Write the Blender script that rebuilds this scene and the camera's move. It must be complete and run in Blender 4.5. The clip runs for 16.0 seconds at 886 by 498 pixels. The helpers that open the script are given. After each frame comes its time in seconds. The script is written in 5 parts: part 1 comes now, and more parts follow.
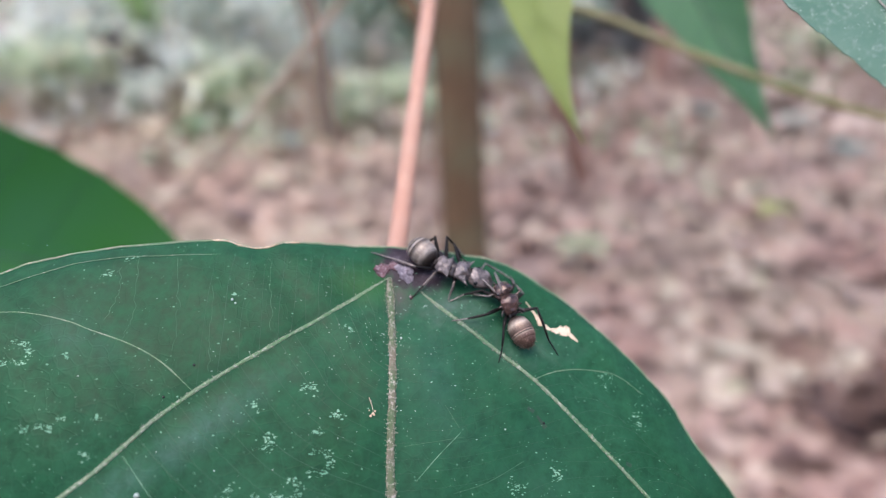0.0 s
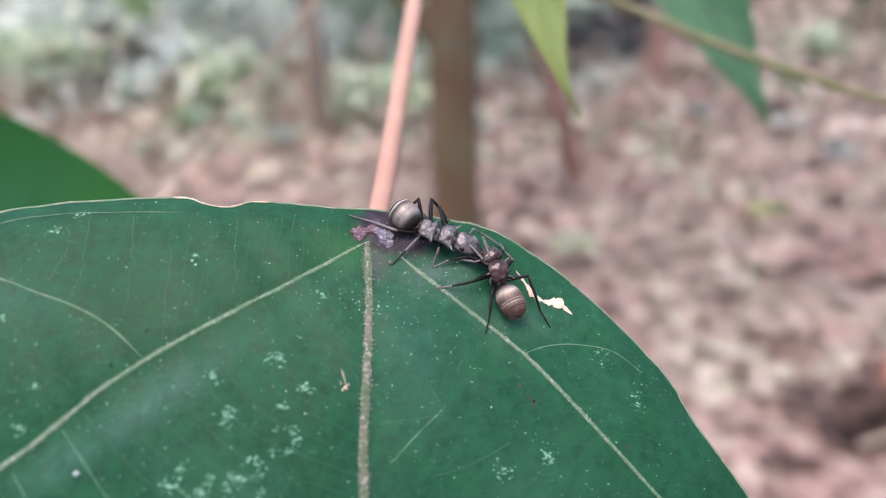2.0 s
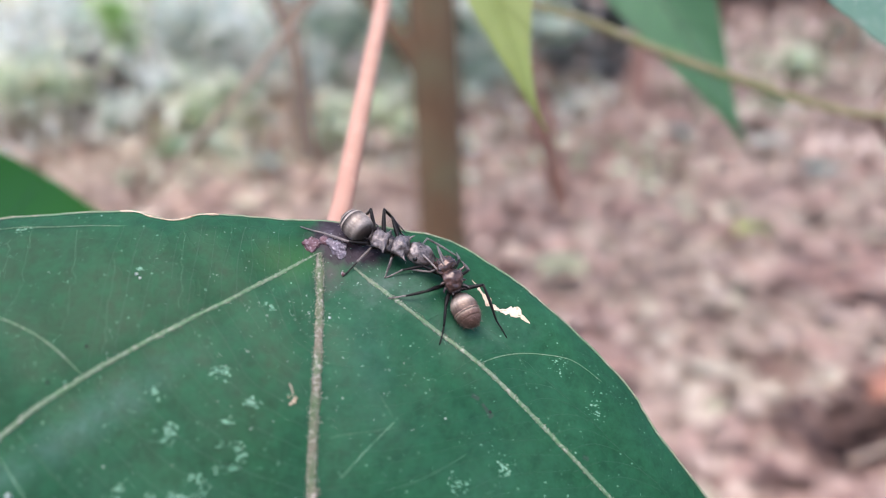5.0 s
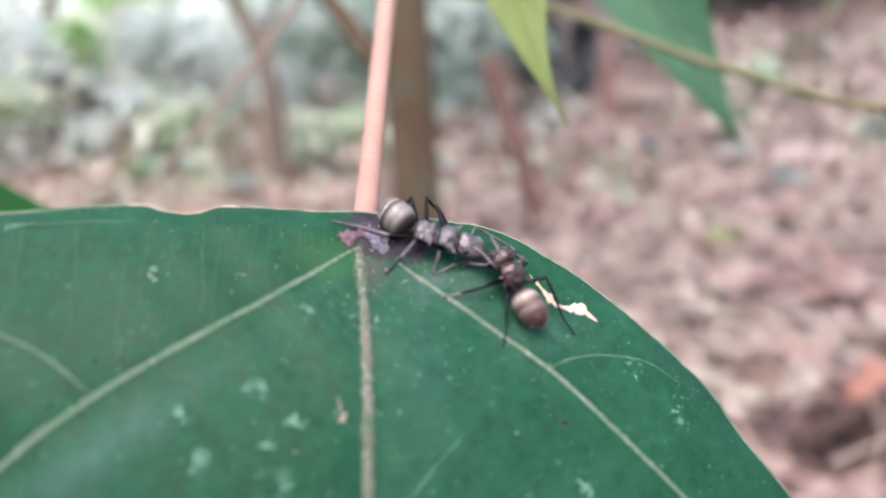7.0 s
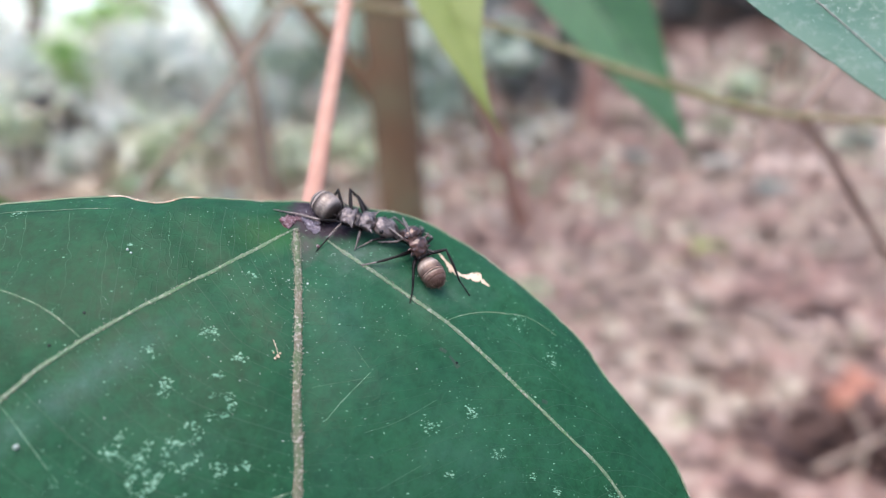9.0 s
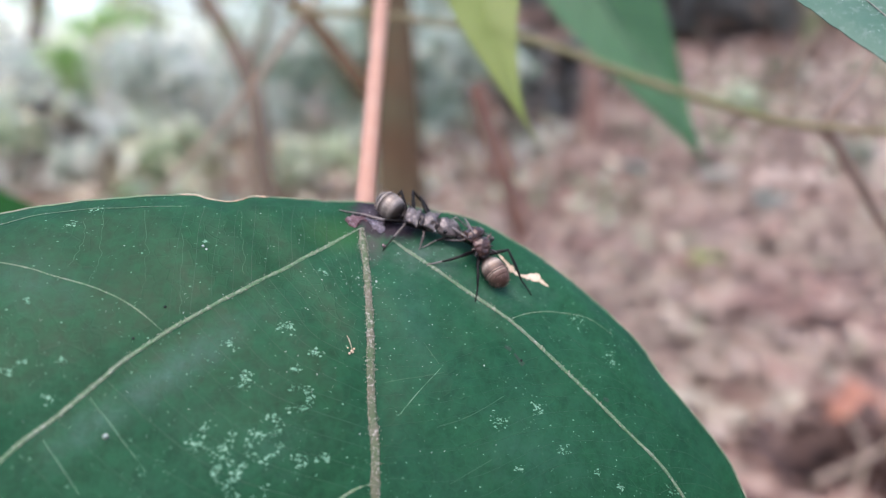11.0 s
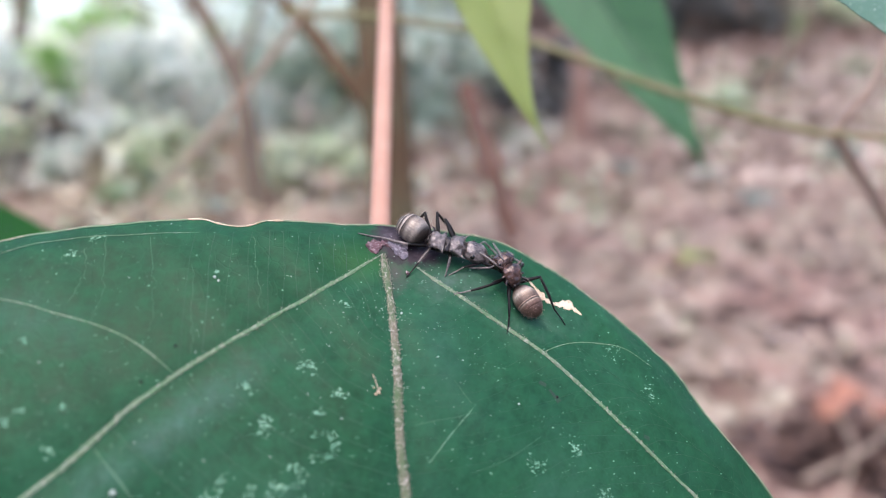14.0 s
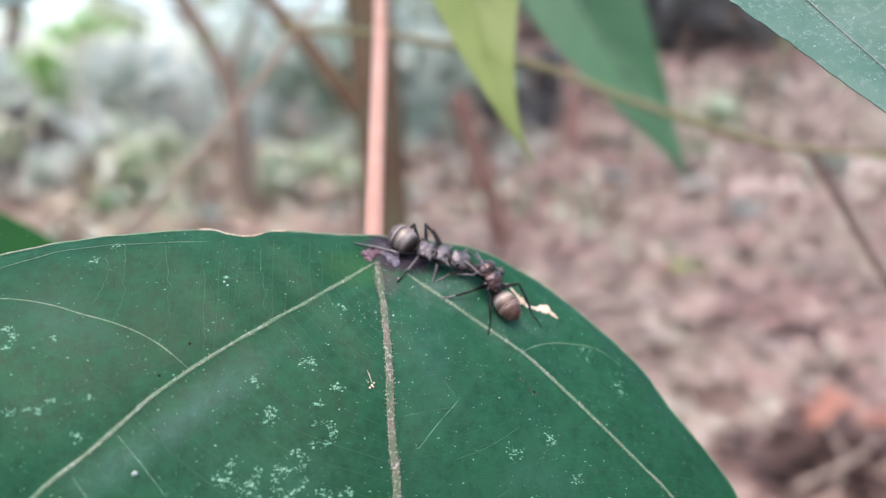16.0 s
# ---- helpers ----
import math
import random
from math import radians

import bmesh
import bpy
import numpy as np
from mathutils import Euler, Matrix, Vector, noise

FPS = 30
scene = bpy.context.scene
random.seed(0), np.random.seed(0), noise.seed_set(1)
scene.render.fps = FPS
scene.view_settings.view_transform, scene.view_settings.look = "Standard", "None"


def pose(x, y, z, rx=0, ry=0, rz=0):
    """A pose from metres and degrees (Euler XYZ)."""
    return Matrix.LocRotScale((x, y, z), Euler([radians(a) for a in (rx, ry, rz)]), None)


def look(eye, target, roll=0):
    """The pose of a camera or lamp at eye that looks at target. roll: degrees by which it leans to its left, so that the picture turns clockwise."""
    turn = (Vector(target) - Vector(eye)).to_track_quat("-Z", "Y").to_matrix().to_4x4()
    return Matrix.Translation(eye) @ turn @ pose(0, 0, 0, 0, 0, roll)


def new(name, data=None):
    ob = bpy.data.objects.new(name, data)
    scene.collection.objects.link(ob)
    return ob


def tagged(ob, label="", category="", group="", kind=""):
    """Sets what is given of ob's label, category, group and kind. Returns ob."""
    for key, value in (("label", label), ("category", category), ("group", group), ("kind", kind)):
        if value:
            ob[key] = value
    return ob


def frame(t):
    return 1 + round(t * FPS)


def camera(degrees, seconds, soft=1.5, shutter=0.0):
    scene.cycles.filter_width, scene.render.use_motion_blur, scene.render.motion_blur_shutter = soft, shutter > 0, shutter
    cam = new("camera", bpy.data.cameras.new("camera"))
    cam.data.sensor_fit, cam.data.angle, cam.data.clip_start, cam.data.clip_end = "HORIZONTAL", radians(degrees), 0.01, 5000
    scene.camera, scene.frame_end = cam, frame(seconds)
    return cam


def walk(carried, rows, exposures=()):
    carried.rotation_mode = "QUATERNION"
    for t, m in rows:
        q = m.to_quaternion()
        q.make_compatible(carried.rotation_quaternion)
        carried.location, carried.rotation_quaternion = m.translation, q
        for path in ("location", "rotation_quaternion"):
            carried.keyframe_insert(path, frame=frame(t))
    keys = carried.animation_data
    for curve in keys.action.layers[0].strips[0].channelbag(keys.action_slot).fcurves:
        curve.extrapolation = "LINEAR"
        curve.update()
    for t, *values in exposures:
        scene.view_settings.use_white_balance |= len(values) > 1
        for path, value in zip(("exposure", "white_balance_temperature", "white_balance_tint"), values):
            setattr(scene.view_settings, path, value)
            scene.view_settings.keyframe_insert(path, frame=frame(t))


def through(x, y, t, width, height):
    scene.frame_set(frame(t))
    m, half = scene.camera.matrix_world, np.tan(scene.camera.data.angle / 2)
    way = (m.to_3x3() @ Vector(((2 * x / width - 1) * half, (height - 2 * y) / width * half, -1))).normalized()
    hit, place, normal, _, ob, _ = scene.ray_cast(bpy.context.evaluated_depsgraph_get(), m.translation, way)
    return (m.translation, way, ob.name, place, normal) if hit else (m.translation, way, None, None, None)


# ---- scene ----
# ---------------------------------------------------------------- camera
cam = camera(66.60, 16.0, soft=1.1)
cam.data.dof.use_dof = True
cam.data.dof.focus_distance = 0.0560
cam.data.dof.aperture_fstop = 15.5
# seconds, place in metres, turn in degrees: a phone held a hand's width from the leaf
PATH = [
    (0, -0.00025, 0.00017, 0.84953, 70.02, 0.30, -0.20),
    (0.5, 0.00020, 0.00328, 0.84610, 69.68, 0.51, -0.57),
    (1, -0.00019, 0.00528, 0.84483, 69.90, -0.05, -0.53),
    (1.5, 0.00032, 0.00269, 0.84607, 69.38, -0.23, -0.04),
    (2, 0.00056, 0.00407, 0.84501, 69.79, -0.64, -0.49),
    (2.5, 0.00014, 0.00560, 0.84812, 70.18, -0.38, -0.53),
    (3, 0.00020, 0.00255, 0.84809, 70.28, -0.13, -0.24),
    (3.5, 0.00337, 0.00140, 0.84778, 70.66, -0.67, -0.19),
    (4, 0.00643, 0.00096, 0.84516, 70.87, -0.62, -0.64),
    (6.5, -0.00232, 0.01078, 0.84197, 73.20, 0.89, -3.66),
    (7, -0.00221, 0.01052, 0.83989, 73.16, 0.84, -4.22),
    (7.5, -0.00224, 0.00647, 0.84234, 73.46, 0.17, -4.60),
    (8, 0.00241, 0.00433, 0.84303, 73.83, 0.47, -5.10),
    (8.5, 0.00150, -0.00051, 0.83993, 74.32, 0.58, -5.47),
    (9, 0.00288, -0.00256, 0.84031, 74.41, 1.25, -5.35),
    (9.5, -0.00144, 0.00076, 0.83870, 74.84, 0.23, -5.22),
    (12, -0.00470, -0.00589, 0.84101, 75.70, 1.09, -5.64),
    (12.5, -0.00829, -0.00590, 0.84118, 76.48, 1.07, -5.84),
    (13, -0.00745, -0.00177, 0.84057, 76.17, 0.70, -5.86),
    (13.5, -0.00825, 0.00135, 0.84102, 75.67, 0.74, -6.01),
    (14, -0.00587, 0.00126, 0.84129, 75.11, 0.65, -6.31),
    (14.5, -0.00414, -0.00060, 0.84081, 75.64, 0.68, -6.89),
    (15, -0.00303, -0.00249, 0.84131, 75.88, 0.21, -6.59),
    (15.5, -0.00406, -0.00388, 0.84396, 75.86, 0.75, -7.15),
    (16, -0.00610, -0.00425, 0.84269, 75.88, 0.28, -6.89),
]
walk(cam, [(t, pose(x, y, z, rx, ry, rz)) for t, x, y, z, rx, ry, rz in PATH],
     [(0.0, 1.48), (0.6, 1.38), (1.2, 1.43), (2.0, 1.59), (2.5, 1.64), (3.5, 1.68), (4.1, 1.70), (6.4, 1.57), (7.0, 1.81), (7.5, 1.66), (8.5, 1.57), (9.0, 1.63), (9.6, 1.59), (12.0, 1.46), (13.0, 1.49), (13.6, 1.60), (16.0, 1.63)])

# ---------------------------------------------------------------- light
scene.view_settings.use_white_balance = True
scene.view_settings.white_balance_temperature = 6650
scene.view_settings.white_balance_tint = 15
world = bpy.data.worlds.new("sky")
scene.world = world
world.use_nodes = True
wn = world.node_tree.nodes
sky = wn.new("ShaderNodeTexSky")
sky.sky_type = "NISHITA"
sky.sun_disc = False
sky.sun_elevation = radians(70)
sky.sun_rotation = radians(-156)
sky.air_density, sky.dust_density, sky.ozone_density = 1.0, 2.5, 1.0
wn["Background"].inputs["Strength"].default_value = 0.15
world.node_tree.links.new(sky.outputs["Color"], wn["Background"].inputs["Color"])
sun_data = bpy.data.lights.new("sun", "SUN")
sun_data.energy, sun_data.angle, sun_data.color = 0.65, radians(40), (1.0, 0.97, 0.93)
sun = new("sun", sun_data)
sun.matrix_world = look((-1.04, -2.33, 7), (0, 0, 0))

MM = 0.001


# ---------------------------------------------------------------- materials
def mat(name, rough=0.5, metal=0.0, spec=0.5):
    m = bpy.data.materials.new(name)
    m.use_nodes = True
    b = m.node_tree.nodes["Principled BSDF"]
    b.inputs["Roughness"].default_value = rough
    b.inputs["Metallic"].default_value = metal
    b.inputs["Specular IOR Level"].default_value = spec
    return m, m.node_tree.nodes, m.node_tree.links, b


def noise_tex(n, l, scale, detail=4.0, rough=0.55, vec=None, kind="Object"):
    t = n.new("ShaderNodeTexNoise")
    t.inputs["Scale"].default_value = scale
    t.inputs["Detail"].default_value = detail
    t.inputs["Roughness"].default_value = rough
    if vec is None:
        c = n.new("ShaderNodeTexCoord")
        vec = c.outputs[kind]
    l.new(vec, t.inputs["Vector"])
    return t


def ramp(n, l, fac, stops):
    r = n.new("ShaderNodeValToRGB")
    e = r.color_ramp.elements
    while len(e) < len(stops):
        e.new(0.5)
    for k, (p, c) in enumerate(stops):
        e[k].position = p
        e[k].color = (*c, 1) if len(c) == 3 else c
    l.new(fac, r.inputs["Fac"])
    return r


def mix(n, l, fac, a, b, mode="MIX"):
    m = n.new("ShaderNodeMix")
    m.data_type, m.blend_type = "RGBA", mode
    for sock, v in ((m.inputs["Factor"], fac), (m.inputs["A"], a), (m.inputs["B"], b)):
        if isinstance(v, (int, float)):
            sock.default_value = v
        elif isinstance(v, tuple):
            sock.default_value = (*v, 1)
        else:
            l.new(v, sock)
    return m.outputs["Result"]


def bump(n, l, b, height, strength, dist):
    k = n.new("ShaderNodeBump")
    k.inputs["Strength"].default_value = strength
    k.inputs["Distance"].default_value = dist
    l.new(height, k.inputs["Height"])
    l.new(k.outputs["Normal"], b.inputs["Normal"])
    return k


def two_tone(name, c1, c2, scale, rough=0.6, metal=0.0, spec=0.4, c3=None, fine=8.0, bumpy=0.3, dist=0.0002, lo=0.35, hi=0.65):
    """A surface of two colours in blotches, a third in fine specks, with relief."""
    m, n, l, b = mat(name, rough, metal, spec)
    t = noise_tex(n, l, scale)
    col = ramp(n, l, t.outputs["Fac"], [(lo, c1), (hi, c2)]).outputs["Color"]
    f = noise_tex(n, l, scale * fine, 6.0, 0.7)
    if c3:
        k = ramp(n, l, f.outputs["Fac"], [(0.52, (0, 0, 0)), (0.66, (1, 1, 1))])
        col = mix(n, l, k.outputs["Color"], col, c3)
    l.new(col, b.inputs["Base Color"])
    bump(n, l, b, f.outputs["Fac"], bumpy, dist)
    return m


def foliage(name, c1, c2, rough=0.45, through=0.25, glow=(0.10, 0.22, 0.02), scale=60.0, island=False, spec=0.45):
    """A thin leaf: green blotches, sheen, and light that comes through from behind."""
    m, n, l, b = mat(name, rough, 0.0, spec)
    t = noise_tex(n, l, scale)
    col = ramp(n, l, t.outputs["Fac"], [(0.3, c1), (0.7, c2)]).outputs["Color"]
    if island:
        g = n.new("ShaderNodeNewGeometry")
        hue = ramp(n, l, g.outputs["Random Per Island"], [(0.0, (0.24, 0.25, 0.25)), (0.12, (0.52, 0.62, 0.42)), (0.26, (0.90, 1.04, 0.94)), (0.42, (1.25, 1.0, 0.90)), (0.56, (1.15, 1.27, 1.22)), (0.72, (1.45, 1.26, 1.16)), (0.88, (1.36, 1.38, 1.34)), (1.0, (1.5, 1.36, 1.26))])
        col = mix(n, l, 1.0, col, hue.outputs["Color"], "MULTIPLY")
    l.new(col, b.inputs["Base Color"])
    tr = n.new("ShaderNodeBsdfTranslucent")
    tr.inputs["Color"].default_value = (*glow, 1)
    add = n.new("ShaderNodeMixShader")
    add.inputs[0].default_value = through
    l.new(b.outputs[0], add.inputs[1])
    l.new(tr.outputs[0], add.inputs[2])
    l.new(add.outputs[0], n["Material Output"].inputs["Surface"])
    bump(n, l, b, t.outputs["Fac"], 0.25, 0.0006)
    return m


def blade_material():
    """Upper side of the big leaf: waxy deep green, fine net of cells, purple-black scar round the stalk's root."""
    m, n, l, b = mat("leaf_blade", 0.5, 0.0, 0.13)
    c = n.new("ShaderNodeTexCoord")
    v = c.outputs["Object"]
    big = noise_tex(n, l, 70, 4, 0.6, v)
    col = ramp(n, l, big.outputs["Fac"], [(0.3, (0.006, 0.051, 0.019)), (0.52, (0.009, 0.065, 0.026)), (0.75, (0.015, 0.084, 0.037))]).outputs["Color"]
    fine = noise_tex(n, l, 900, 6, 0.7, v)
    col = mix(n, l, 0.5, col, ramp(n, l, fine.outputs["Fac"], [(0.35, (0.35, 0.4, 0.35)), (0.7, (1.65, 1.5, 1.65))]).outputs["Color"], "MULTIPLY")
    cell = n.new("ShaderNodeTexVoronoi")
    cell.feature = "DISTANCE_TO_EDGE"
    cell.inputs["Scale"].default_value = 850
    wob = noise_tex(n, l, 500, 2, 0.5, v)
    vv = n.new("ShaderNodeVectorMath")
    vv.operation = "MULTIPLY_ADD"
    vv.inputs[1].default_value = (0.0012, 0.0012, 0.0012)
    l.new(wob.outputs["Color"], vv.inputs[0])
    l.new(v, vv.inputs[2])
    l.new(vv.outputs[0], cell.inputs["Vector"])
    net = ramp(n, l, cell.outputs["Distance"], [(0.0, (1, 1, 1)), (0.07, (0, 0, 0))])
    col = mix(n, l, mix(n, l, 1.0, net.outputs["Color"], (0.07, 0.07, 0.07), "MULTIPLY"), col, (0.03, 0.115, 0.055))
    dots = n.new("ShaderNodeTexVoronoi")
    dots.inputs["Scale"].default_value = 2400
    l.new(v, dots.inputs["Vector"])
    near = ramp(n, l, dots.outputs["Distance"], [(0.16, (1, 1, 1)), (0.26, (0, 0, 0))])
    few = n.new("ShaderNodeSeparateColor")
    l.new(dots.outputs["Color"], few.inputs[0])
    pick = ramp(n, l, few.outputs[0], [(0.88, (0, 0, 0)), (0.9, (1, 1, 1))])
    patchy = ramp(n, l, noise_tex(n, l, 160, 3, 0.6, v).outputs["Fac"], [(0.42, (0.05, 0.05, 0.05)), (0.62, (0.4, 0.4, 0.4))])
    col = mix(n, l, mix(n, l, 1.0, mix(n, l, 1.0, near.outputs["Color"], pick.outputs["Color"], "MULTIPLY"), patchy.outputs["Color"], "MULTIPLY"), col, (0.14, 0.28, 0.19))
    dusty = noise_tex(n, l, 45, 5, 0.7, v)
    col = mix(n, l, ramp(n, l, dusty.outputs["Fac"], [(0.45, (0, 0, 0)), (0.75, (0.22, 0.22, 0.22))]).outputs["Color"], col, (0.026, 0.095, 0.075))
    # fresh green where the side vein leaves the root
    fm = n.new("ShaderNodeMapping")
    fm.inputs["Location"].default_value = (0.52, 0.50, 0)
    fm.inputs["Scale"].default_value = (240, 420, 0)
    l.new(v, fm.inputs["Vector"])
    fl = n.new("ShaderNodeVectorMath")
    fl.operation = "LENGTH"
    l.new(fm.outputs[0], fl.inputs[0])
    fr_ = n.new("ShaderNodeMapRange")
    fr_.inputs["From Min"].default_value, fr_.inputs["From Max"].default_value = 1.1, 0.1
    l.new(fl.outputs["Value"], fr_.inputs["Value"])
    fr_.inputs["To Max"].default_value = 0.6
    col = mix(n, l, fr_.outputs["Result"], col, (0.024, 0.100, 0.026))
    # worn, dusty cuticle round the struggle, a purple stain down the midrib, and painted sheen
    grain = n.new("ShaderNodeMapRange")
    grain.inputs["From Min"].default_value, grain.inputs["From Max"].default_value = 0.38, 0.62
    grain.inputs["To Min"].default_value, grain.inputs["To Max"].default_value = 0.35, 1.15
    l.new(noise_tex(n, l, 620, 5, 0.7, v).outputs["Fac"], grain.inputs["Value"])
    for cx, cy, rx, ry, turn, edge, tint, most in ((5.2, -2.8, 5.5, 3.8, 0, 260, (0.098, 0.140, 0.120), 0.7), (0.3, -2.2, 1.7, 3.4, 0, 600, (0.085, 0.060, 0.066), 0.85), (12.0, -6.0, 6.0, 3.0, 0, 200, (0.08, 0.15, 0.115), 0.45),
                                             # rows below the left vein, beside the midrib, lower right: sky sheen in
                                             # colour
                                             (-16.0, -15.6, 11.0, 2.3, 39, 160, (0.055, 0.125, 0.105), 0.5), (3.6, -9.0, 2.6, 7.5, 4, 160, (0.045, 0.11, 0.085), 0.35), (-8.0, -20.5, 7.0, 3.4, 10, 130, (0.04, 0.115, 0.075), 0.35), (-26.0, -7.5, 6.0, 3.0, -20, 150, (0.04, 0.11, 0.08), 0.35), (13.0, -20.0, 12.0, 7.0, 0, 140, (0.032, 0.105, 0.066), 0.5)):
        wm = n.new("ShaderNodeMapping")
        wm.vector_type = "TEXTURE"
        wm.inputs["Location"].default_value = (cx * MM, cy * MM, 0)
        wm.inputs["Rotation"].default_value = (0, 0, radians(turn))
        wm.inputs["Scale"].default_value = (rx * MM, ry * MM, 1)
        l.new(v, wm.inputs["Vector"])
        wl = n.new("ShaderNodeVectorMath")
        wl.operation = "LENGTH"
        l.new(wm.outputs[0], wl.inputs[0])
        wa = n.new("ShaderNodeMath")
        wa.operation = "MULTIPLY_ADD"
        wa.inputs[1].default_value = 1.6
        l.new(noise_tex(n, l, edge, 5, 0.7, v).outputs["Fac"], wa.inputs[0])
        l.new(wl.outputs["Value"], wa.inputs[2])
        wr = n.new("ShaderNodeMapRange")
        wr.inputs["From Min"].default_value, wr.inputs["From Max"].default_value = 1.7, 0.8
        wr.inputs["To Max"].default_value = most
        l.new(wa.outputs[0], wr.inputs["Value"])
        worn_sheen = n.new("ShaderNodeMath")
        worn_sheen.operation = "MULTIPLY"
        l.new(wr.outputs["Result"], worn_sheen.inputs[0])
        l.new(grain.outputs["Result"], worn_sheen.inputs[1])
        col = mix(n, l, worn_sheen.outputs[0], col, tint)
    # scar
    mp = n.new("ShaderNodeMapping")
    mp.inputs["Location"].default_value = (-0.58, -0.54, 0)
    mp.inputs["Scale"].default_value = (290, 340, 0)
    l.new(v, mp.inputs["Vector"])
    ln = n.new("ShaderNodeVectorMath")
    ln.operation = "LENGTH"
    l.new(mp.outputs[0], ln.inputs[0])
    rag = noise_tex(n, l, 700, 5, 0.65, v)
    ad = n.new("ShaderNodeMath")
    ad.operation = "MULTIPLY_ADD"
    ad.inputs[1].default_value = 1.1
    l.new(rag.outputs["Fac"], ad.inputs[0])
    l.new(ln.outputs["Value"], ad.inputs[2])
    sc = n.new("ShaderNodeMapRange")
    sc.inputs["From Min"].default_value, sc.inputs["From Max"].default_value = 1.72, 1.36
    l.new(ad.outputs[0], sc.inputs["Value"])
    tone = ramp(n, l, rag.outputs["Fac"], [(0.35, (0.018, 0.012, 0.016)), (0.58, (0.045, 0.034, 0.042)), (0.75, (0.12, 0.10, 0.12))])
    col = mix(n, l, sc.outputs["Result"], col, tone.outputs["Color"])
    l.new(col, b.inputs["Base Color"])
    rr = ramp(n, l, fine.outputs["Fac"], [(0.3, (0.36, 0.36, 0.36)), (0.75, (0.60, 0.60, 0.60))])
    l.new(rr.outputs["Color"], b.inputs["Roughness"])
    hh = mix(n, l, 0.5, fine.outputs["Fac"], net.outputs["Color"], "ADD")
    quilt = noise_tex(n, l, 420, 3, 0.5, v)
    hh = mix(n, l, 1.0, hh, mix(n, l, 1.0, quilt.outputs["Color"], (2.5, 2.5, 2.5), "MULTIPLY"), "ADD")
    bump(n, l, b, hh, 0.42, 0.00006)
    return m


def ant_material(name, dark, light, rough, metal, hair=5200.0, coat=0.0, spec=0.5):
    """Cuticle with a nap of fine pale hairs."""
    m, n, l, b = mat(name, rough, metal, spec)
    t = noise_tex(n, l, 900, 3)
    h = noise_tex(n, l, hair, 5, 0.75)
    k = mix(n, l, 0.5, t.outputs["Fac"], h.outputs["Fac"])
    col = ramp(n, l, k, [(0.38, dark), (0.65, light)])
    l.new(col.outputs["Color"], b.inputs["Base Color"])
    bump(n, l, b, h.outputs["Fac"], 0.5, 0.00004)
    b.inputs["Coat Weight"].default_value = coat
    b.inputs["Coat Roughness"].default_value = 0.18
    return m


def gaster_material(name, a, b_, zones, rough, metal):
    """Hairs combed along the body from a to b_: dark cuticle, pale hair and painted highlights in zones; the sheen runs
    round it.
    """
    m, n, l, b = mat(name, rough, metal, 0.5)
    c = n.new("ShaderNodeTexCoord")
    ax = b_ - a
    axis = ax.normalized()
    big = noise_tex(n, l, 700, 3, 0.6, c.outputs["Object"])
    st = n.new("ShaderNodeMapping")
    turn = axis.to_track_quat("X", "Z").inverted().to_euler()
    st.inputs["Rotation"].default_value = turn
    st.inputs["Scale"].default_value = (1, 1, 1)
    l.new(c.outputs["Object"], st.inputs["Vector"])
    sq = n.new("ShaderNodeMapping")
    sq.inputs["Scale"].default_value = (0.22, 1, 1)
    l.new(st.outputs[0], sq.inputs["Vector"])
    h = noise_tex(n, l, 9000, 3, 0.7, sq.outputs[0])
    d = n.new("ShaderNodeVectorMath")
    d.operation = "DOT_PRODUCT"
    d.inputs[1].default_value = axis / ax.length
    l.new(c.outputs["Object"], d.inputs[0])
    off = n.new("ShaderNodeMath")
    off.operation = "SUBTRACT"
    off.inputs[1].default_value = a.dot(axis) / ax.length
    l.new(d.outputs["Value"], off.inputs[0])
    wob = n.new("ShaderNodeMath")
    wob.operation = "MULTIPLY_ADD"
    wob.inputs[1].default_value = 0.10
    l.new(big.outputs["Fac"], wob.inputs[0])
    l.new(off.outputs[0], wob.inputs[2])
    col = ramp(n, l, wob.outputs[0], [(s_ + 0.05, k) for s_, k in zones]).outputs["Color"]
    col = mix(n, l, 0.8, col, ramp(n, l, h.outputs["Fac"], [(0.32, (0.55, 0.53, 0.52)), (0.68, (1.35, 1.35, 1.35))]).outputs["Color"], "MULTIPLY")
    l.new(col, b.inputs["Base Color"])
    g = n.new("ShaderNodeNewGeometry")
    x = n.new("ShaderNodeVectorMath")
    x.operation = "CROSS_PRODUCT"
    x.inputs[0].default_value = LEAF.to_3x3() @ axis
    l.new(g.outputs["Normal"], x.inputs[1])
    l.new(x.outputs[0], b.inputs["Tangent"])
    b.inputs["Anisotropic"].default_value = 0.6
    bump(n, l, b, h.outputs["Fac"], 0.4, 0.00004)
    return m


def bark(name, c1, c2, c3, scale=25.0):
    m, n, l, b = mat(name, 0.8, 0.0, 0.25)
    c = n.new("ShaderNodeTexCoord")
    mp = n.new("ShaderNodeMapping")
    mp.inputs["Scale"].default_value = (1, 1, 0.25)
    l.new(c.outputs["Object"], mp.inputs["Vector"])
    t = noise_tex(n, l, scale, 6, 0.65, mp.outputs[0])
    s = noise_tex(n, l, scale * 0.25, 3, 0.5, c.outputs["Object"])
    col = ramp(n, l, t.outputs["Fac"], [(0.3, c1), (0.65, c2)]).outputs["Color"]
    col = mix(n, l, ramp(n, l, s.outputs["Fac"], [(0.5, (0, 0, 0)), (0.62, (0.8, 0.8, 0.8))]).outputs["Color"], col, c3)
    l.new(col, b.inputs["Base Color"])
    bump(n, l, b, t.outputs["Fac"], 0.6, 0.01)
    return m


